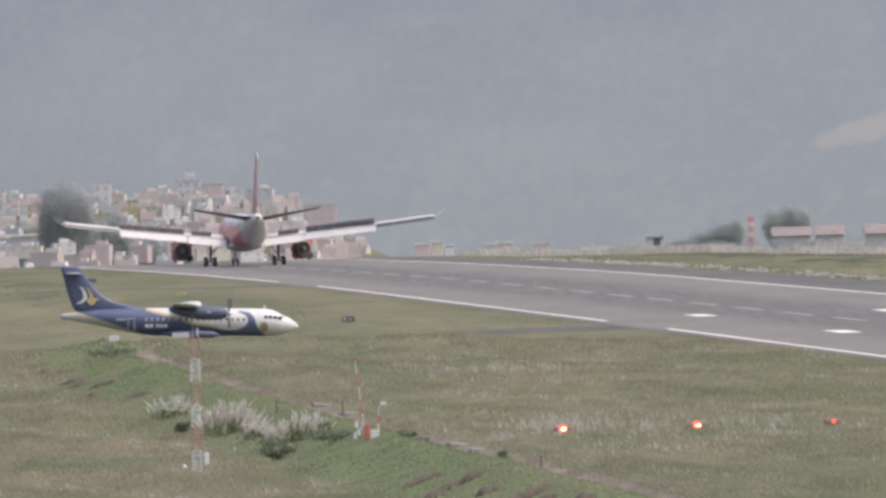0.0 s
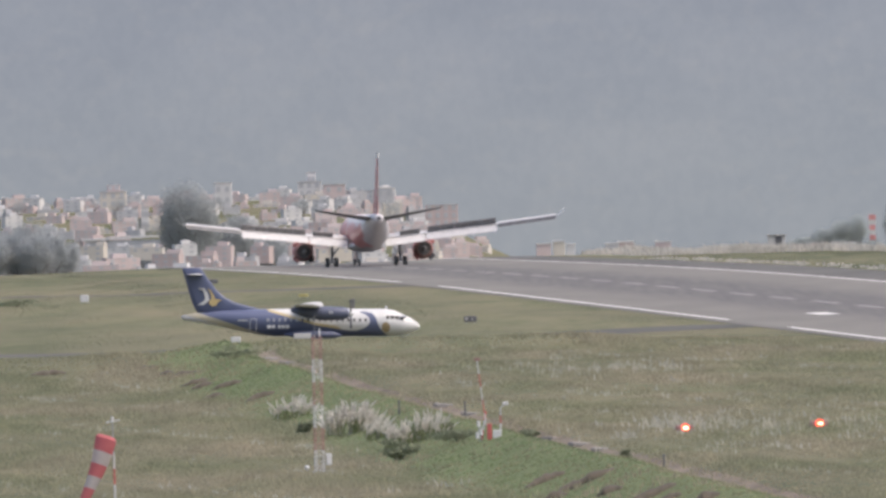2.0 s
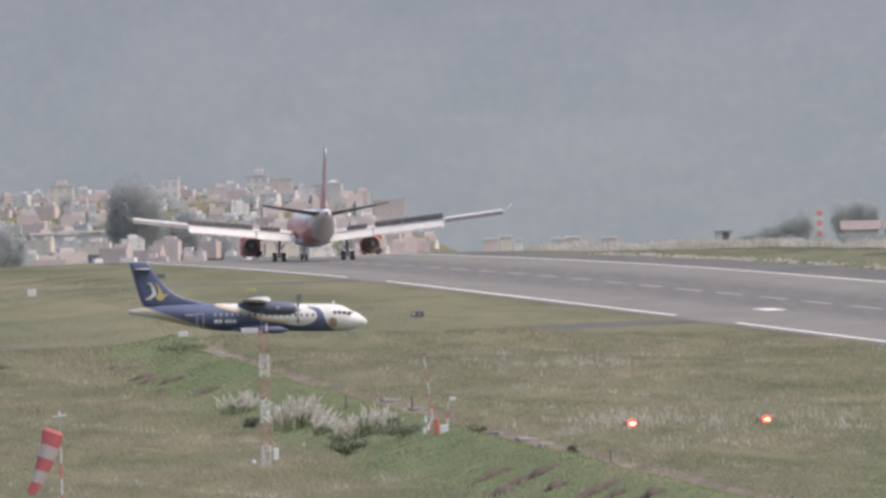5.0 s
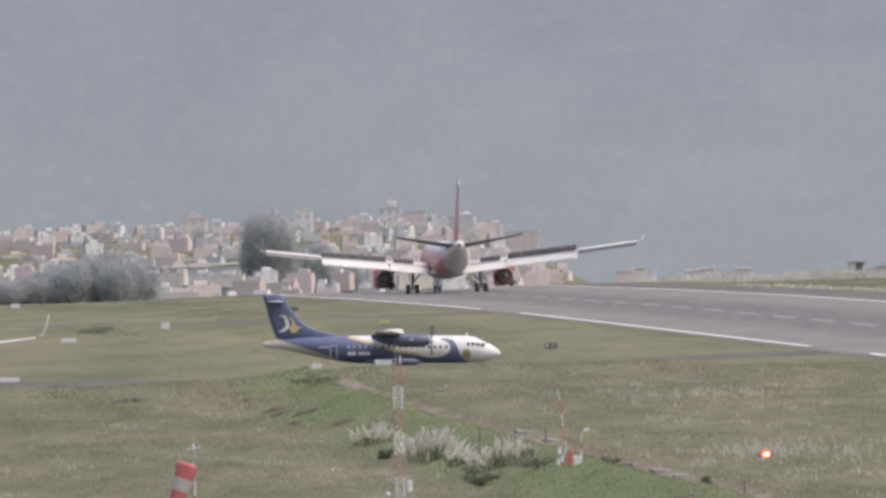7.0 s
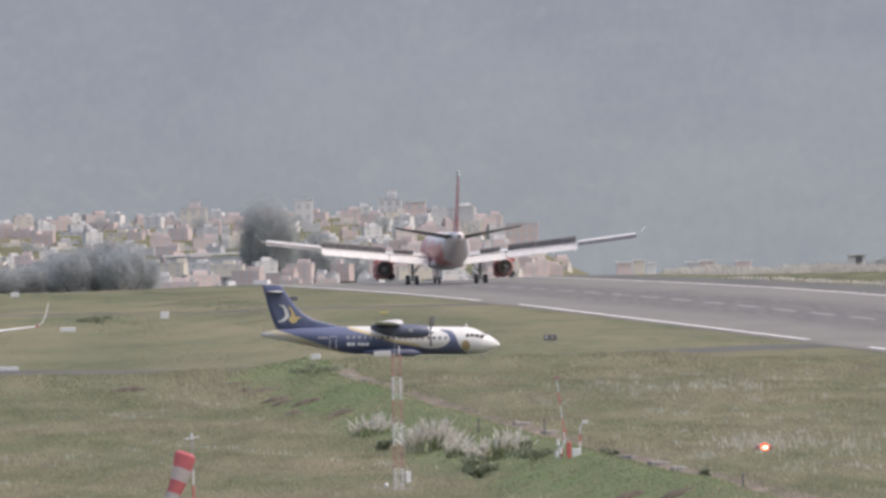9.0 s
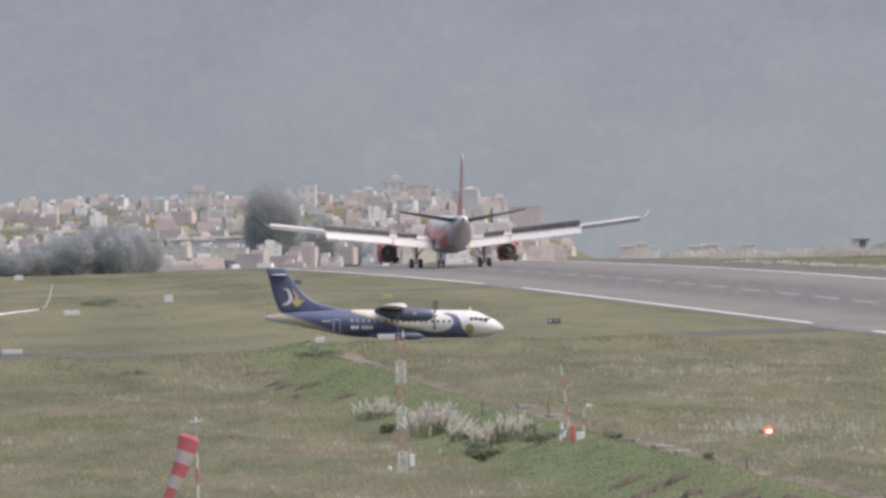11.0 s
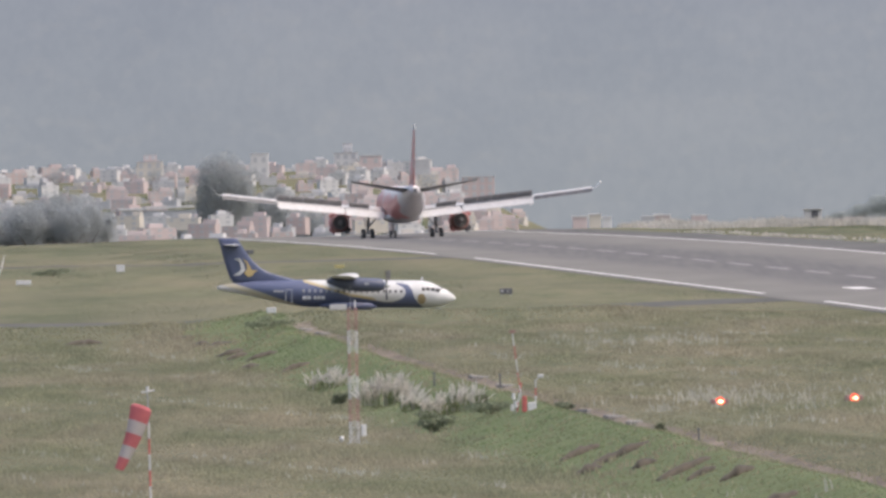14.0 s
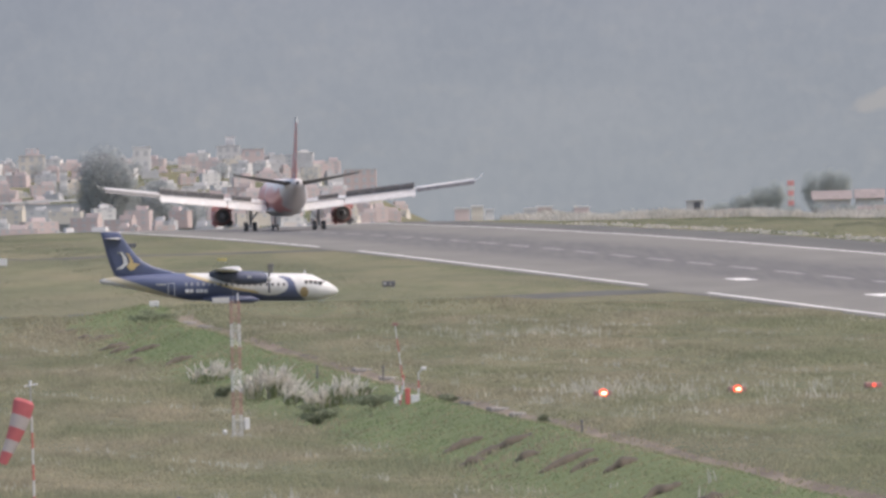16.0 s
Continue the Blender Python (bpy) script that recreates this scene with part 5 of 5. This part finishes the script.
def town_house(w, d, floors, paint, seed):
    r = random.Random(seed)
    h = floors * 2.9
    root = thing("town_house", pose(0, 0, -200), "plastered flat-roofed town house on the hazy slope", "house", "houses of the town on the slope")
    bm = bmesh.new()
    box(bm, -w / 2, -d / 2, -4, w / 2, d / 2, h, 0.05)
    part("wall", bm, paint, root)
    bm = bmesh.new()
    box(bm, -w / 2 - 0.08, -d / 2 - 0.1, h, w / 2 + 0.08, d / 2 + 0.1, h + 0.3, 0.03)
    part("roof", bm, M_SLAB, root)
    sw = r.uniform(0.3, 0.5) * w
    sx = r.uniform(-w / 2, w / 2 - sw)
    bm = bmesh.new()
    box(bm, sx, -d * 0.1, h + 0.22, sx + sw, d * 0.4, h + 2.5, 0.04)
    part("stair_head", bm, paint, root)
    bm = bmesh.new()
    tx = -w * 0.3 if sx > 0 else w * 0.3
    rod(bm, (tx, 0, h + 0.2), (tx, 0, h + 1.5), 0.6, 0.55, 10)
    part("water_tank", bm, M_TANK, root)
    me = None
    cols_n = 2 if w < 7.5 else 3
    for fl in range(floors):
        for k in range(cols_n):
            x = -w / 2 + w * (k + 0.5) / cols_n
            if me is None:
                bm = bmesh.new()
                box(bm, -0.55, -0.06, 0, 0.55, 0.06, 1.35, 0.03)
                ob = part("window", bm, M_WINDOW, root)
                me = ob.data
            else:
                ob = new("window", me)
                ob.parent = root
            ob.location = (x, -d / 2 - 0.02, fl * 2.9 + 0.95)
    return root


protos = [town_house(5.2 + (i * 1.37) % 4.6, 6, 1 + (i * 7) % 3, M_HOUSE[i % 5], i) for i in range(12)]
for p in protos:
    p.scale = (0.84, 0.6, 0.42)
tr_ = random.Random(5)
for row in range(12):
    y = 4080 + row * 51
    x = -0.046 * y + tr_.uniform(0, 6)
    while x < -0.0045 * y - 6:
        p = protos[tr_.randrange(12)]
        edge = min(1.0, max(0.0, (-0.0045 * y - x) / 45))
        if tr_.random() < 0.62 + 0.22 * edge - 0.2 * (row < 2):
            yy = y + tr_.uniform(-14, 14)
            copy_thing(p, pose(x + 4, yy, on_ground(x, yy, -0.3) - 3.5 * (1 - edge), 0, 0, tr_.uniform(-24, 24)))
        x += tr_.uniform(5.2, 8.6)
# lower houses, whose roofs show above the crest of the field
for row in range(4):
    y = 3380 + row * 130
    x = -0.046 * y
    while x < -0.009 * y:
        yy = y + tr_.uniform(-40, 15)
        p = protos[tr_.randrange(12)]
        q = copy_thing(p, pose(x, yy, 0, 0, 0, tr_.uniform(-25, 25)))
        top = EYE_Z - yy * (0.0036 - 0.0007 * row) + tr_.uniform(-0.8, 0.9) - 4.0 * (row == 3 and -126 < x < -92)
        h = max(c.bound_box[6][2] for c in q.children if c.name.startswith("roof")) * 0.42
        q.location.z = max(on_ground(x, yy, -3.0), top - h)
        x += tr_.uniform(6.5, 10.5)
for p in protos:
    for o in list(p.children_recursive) + [p]:
        bpy.data.objects.remove(o)


# buildings of the town that stand out
def landmark(x, y, z, w, d, h, paint, label, floors, cap=None):
    root = thing("town_building", pose(x, y, z), label, "building")
    bm = bmesh.new()
    box(bm, -w / 2, -d / 2, -6, w / 2, d / 2, h, 0.05)
    part("wall", bm, paint, root)
    bm = bmesh.new()
    box(bm, -w / 2 - 0.12, -d / 2 - 0.15, h, w / 2 + 0.12, d / 2 + 0.1, h + 0.35)
    part("roof", bm, cap or M_SLAB, root)
    n = max(2, int(w / 2.2))
    me = None
    for fl in range(floors):
        for k in range(n):
            if me is None:
                bm = bmesh.new()
                box(bm, -0.6, -0.06, 0, 0.6, 0.06, 1.5, 0.03)
                ob = part("window", bm, M_WINDOW, root)
                me = ob.data
            else:
                ob = new("window", me)
                ob.parent = root
            ob.location = (-w / 2 + w * (k + 0.5) / n, -d / 2 - 0.03, h - (fl + 1) * h / floors + 0.7)
    return root


landmark(-101, 4520, 18.5, 5.2, 6, 9.5, M_HOUSE[1], "pale flat-roofed building above the trees", 3, M_SHEET)
landmark(-76, 4560, 18.5, 7.0, 7, 9.2, M_HOUSE[1], "tall pale building with rows of windows", 4)
landmark(-68.5, 4555, 18.5, 6.5, 7, 8.2, M_HOUSE[0], "pale stepped apartment building", 3)
landmark(-75.5, 4566, 18.5, 2.6, 3, 12.0, M_HOUSE[1], "slim pale stair tower", 4)
landmark(-53, 4540, 17.5, 5.0, 6, 7.8, M_HOUSE[4], "grey building with a pale sheet roof", 3, M_SHEET)
landmark(-36, 4500, 11.0, 9.5, 7, 8.8, M_HOUSE[2], "broad pinkish building at the town's edge", 4)
landmark(-132.5, 4480, 16.5, 7.6, 7, 9.6, M_HOUSE[3], "cream temple-like building with rows of windows", 4)
landmark(-132.5, 4484, 26.2, 3.6, 4, 1.9, M_HOUSE[2], "small brick storey on the cream building", 1)
landmark(-123.5, 4380, 12.0, 1.7, 3, 9.0, M_HOUSE[1], "slim pale tower block", 3)
landmark(-120.6, 4380, 12.0, 2.2, 3, 9.2, M_HOUSE[1], "slim pale tower block", 3)
_z = on_ground(-109, 3800)
_d = thing("long_shed", pose(-109, 3800, _z), "long grey shed with a pale sheet roof", "shed")
bm = bmesh.new()
box(bm, -10.6, -4, -1, 10.6, 4, 13.2 - _z, 0.05)
part("wall", bm, M_HOUSE[4], _d)
for k in range(11):
    bm = bmesh.new()
    x0 = -11.6 + k * 2.1
    z0 = 13.25 - _z + 0.06 * k
    box(bm, x0, -4.6, z0, x0 + 2.08, 4.6, z0 + 0.5, 0.02)
    part("roof_sheet", bm, M_SHEET, _d)


# trees in front of the town
tree(-91.8, 3700, 32.0, 15.5, 21, M_FARLEAF, "large round haze-pale tree in front of the town", -4.0, 6000, trunk=0.3, fine=0.5)
tree(-88.6, 3712, 27.5, 11.0, 22, M_FARLEAF, "lower haze-pale tree beside the large round tree", -4.0, 3000, trunk=0.2, fine=0.5)
for i, (x, h, w, y) in enumerate(((-106, 8.0, 11, 2760), (-100.5, 10.5, 9, 2765), (-97.0, 11.6, 8, 2762), (-92.8, 9.6, 7, 2755), (-112, 6.0, 10, 2750), (-119, 5.0, 12, 2770), (-109, 7.0, 9, 2766), (-99, 9.8, 7, 2750), (-90.6, 7.0, 6, 2768), (-115, 5.6, 10, 2748), (-103.5, 9.0, 9, 2745), (-95.5, 8.6, 9, 2745), (-127, 4.6, 12, 2760))):
    tree(x, y, h, w, 30 + i, M_FARLEAF, "broad haze-pale tree at the foot of the town", 8.3, 2200, "trees at the foot of the town", 0.03)
for i, (x, y, z, h, w) in enumerate(((-80, 3720, 0, 24, 13), (-72, 3740, 0, 20, 12), (-104, 3700, 0, 16, 9), (-60, 3720, 0, 15, 11), (-50, 3720, 0, 14, 10), (-128, 3760, 0, 20, 10), (-42, 3300, 0, 9, 8), (-66, 3310, 0, 8, 8))):
    tree(x, y, h, w, 50 + i, M_FARLEAF, "hazy tree among the lower houses", z - 4.0, 2600, "trees among the lower houses", 0.25)
# bushy trees between the houses of the town
for k in range(16):
    x, y = -190 + 9.3 * k + 4 * math.sin(k * 2.3), 4060 + (k * 137) % 420
    tree(x, y, 5.0 + (k * 1.7) % 2.6, 5.5 + (k * 2.3) % 3, 120 + k, M_FARLEAF, "hazy tree between the town houses", None, 260, "trees between the town houses", 0.2)
# low pale houses beyond the end of the runway
for k, (x, w, h) in enumerate(((-4.5, 3.2, 11.3), (-1.2, 2.6, 11.7), (1.4, 2.0, 10.9), (10.5, 3.0, 10.8), (13.6, 3.6, 11.1), (22.0, 3.5, 10.8))):
    landmark(x, 3300 + 18 * k, -3.5, w, 5, h + 3.0, M_HOUSE[(k * 3) % 5], "low pale house beyond the end of the runway", 0, M_HOUSE[1])

# ---- compound beyond the right-hand verge ----
M_TILE = painted("faded_roof_tiles", (0.23, 0.198, 0.195), 0.85, var=0.2)
M_LIME = painted("limewash", (0.5, 0.485, 0.47), 0.9)


def cottage(x, y, w, h, label):
    root = thing("cottage", pose(x, y, on_ground(x, y)), label, "house", "cottages beyond the verge")
    bm = bmesh.new()
    box(bm, -w / 2, -2.5, -1, w / 2, 2.5, h * 0.62, 0.04)
    part("wall", bm, M_LIME, root)
    bm = loft([[(-w / 2 - 0.3, -3.0, h * 0.6), (-w / 2 - 0.3, 0, h), (-w / 2 - 0.3, 3.0, h * 0.6)], [(w / 2 + 0.3, -3.0, h * 0.6), (w / 2 + 0.3, 0, h), (w / 2 + 0.3, 3.0, h * 0.6)]])
    part("roof", bm, M_TILE, root)
    for k in range(3):
        bm = bmesh.new()
        box(bm, -0.45, -2.56, 0.7, 0.45, -2.46, 1.5)
        o = part("window", bm, M_WINDOW, root)
        o.location.x = -w / 2 + w * (k + 0.5) / 3
    return root


cottage(60.2, 2622, 6.4, 3.8, "low limewashed cottage with a faded tiled roof")
cottage(67.2, 2640, 4.8, 4.0, "small limewashed cottage with a dull red roof")
cottage(76.0, 2642, 5.0, 4.1, "white gabled cottage beside bushes")
cottage(84.5, 2650, 6.5, 4.2, "limewashed cottage at the edge of the compound")
for k, (x, h, w) in enumerate(((42.0, 2.4, 5.5), (45.6, 3.8, 5.5), (48.6, 5.2, 5.5), (51.2, 6.2, 5.0))):
    tree(x, 2655, h, w, 71 + k, M_TREELEAF, "low bushy tree in a hump of trees beside the tower", None, 1500, "hump of trees beside the tower", 0.02, 0.5)
for k, (x, h, w) in enumerate(((57.8, 7.8, 5.2), (60.6, 8.3, 5.0), (62.8, 8.1, 4.4))):
    tree(x, 2656, h, w, 77 + k, M_TREELEAF, "dense dark tree behind the cottages", None, 1500, "dense trees behind the cottages", 0.06, 0.5)
for i, (x, w, h) in enumerate(((53, 5, 2.4), (57, 5, 2.2), (71, 5, 3.0), (80, 5, 3.0), (39, 5, 2.0), (43, 5, 2.3), (63, 5, 2.0), (47.5, 5, 2.4), (67.5, 5, 1.9))):
    shrub(x, 2612, w, h, 80 + i, M_TREELEAF, "dark bush along the compound edge", 420)
# Tower red is lightened in its colour to stand in for haze.
M_HAZYRED = painted("haze_paled_red_paint", (0.55, 0.25, 0.24), 0.7, var=0.2)
_t = thing("banded_tower", pose(52.8, 2602, on_ground(52.8, 2602)), "red and white chequered tower with a red top", "tower")
for k in range(5):
    bm = bmesh.new()
    box(bm, -0.5 - 0.08 * (k > 2), -0.5, 0.86 * k + 1.3, 0.5 + 0.08 * (k > 2), 0.5, 0.86 * (k + 1) + 1.3, 0.03)
    part("tower_band", bm, M_HAZYRED if k % 2 == 0 else M_CREAM, _t)
for dx in (-0.35, 0.35):
    bm = bmesh.new()
    rod(bm, (dx, 0, -0.3), (dx, 0, 1.4), 0.08)
    part("leg", bm, M_GREY, _t)
_h = thing("guard_hut", pose(36.3, 2600, on_ground(36.3, 2600)), "small pale hut with a dark doorway on the verge", "hut")
bm = bmesh.new()
box(bm, -1.5, -1.2, -0.5, 1.5, 1.2, 2.5, 0.04)
part("wall", bm, M_LIME, _h)
bm = bmesh.new()
box(bm, -1.8, -1.5, 2.5, 1.8, 1.5, 2.65)
part("roof", bm, M_SLAB, _h)
bm = bmesh.new()
box(bm, -0.2, -1.26, 0, 0.9, -1.15, 2.3)
part("doorway", bm, M_DARK, _h)
for x0, x1 in ((28, 34.5), (39, 50), (64, 72)):
    _w = thing("compound_wall", pose((x0 + x1) / 2, 2606, on_ground((x0 + x1) / 2, 2606)), "low weathered compound wall on the verge", "wall")
    L = x1 - x0
    k = 0
    x = -L / 2
    while x < L / 2 - 0.5:
        bm = bmesh.new()
        box(bm, x, -0.15, -0.4, min(x + 2.9, L / 2), 0.15, 0.9 + 0.15 * (k % 2), 0.03)
        part("wall_panel", bm, M_HOUSE[(k * 2) % 5], _w)
        bm = bmesh.new()
        box(bm, x - 0.05, -0.2, -0.4, x + 0.2, 0.2, 1.15, 0.03)
        part("pillar", bm, M_LIME, _w)
        x += 3.0
        k += 1
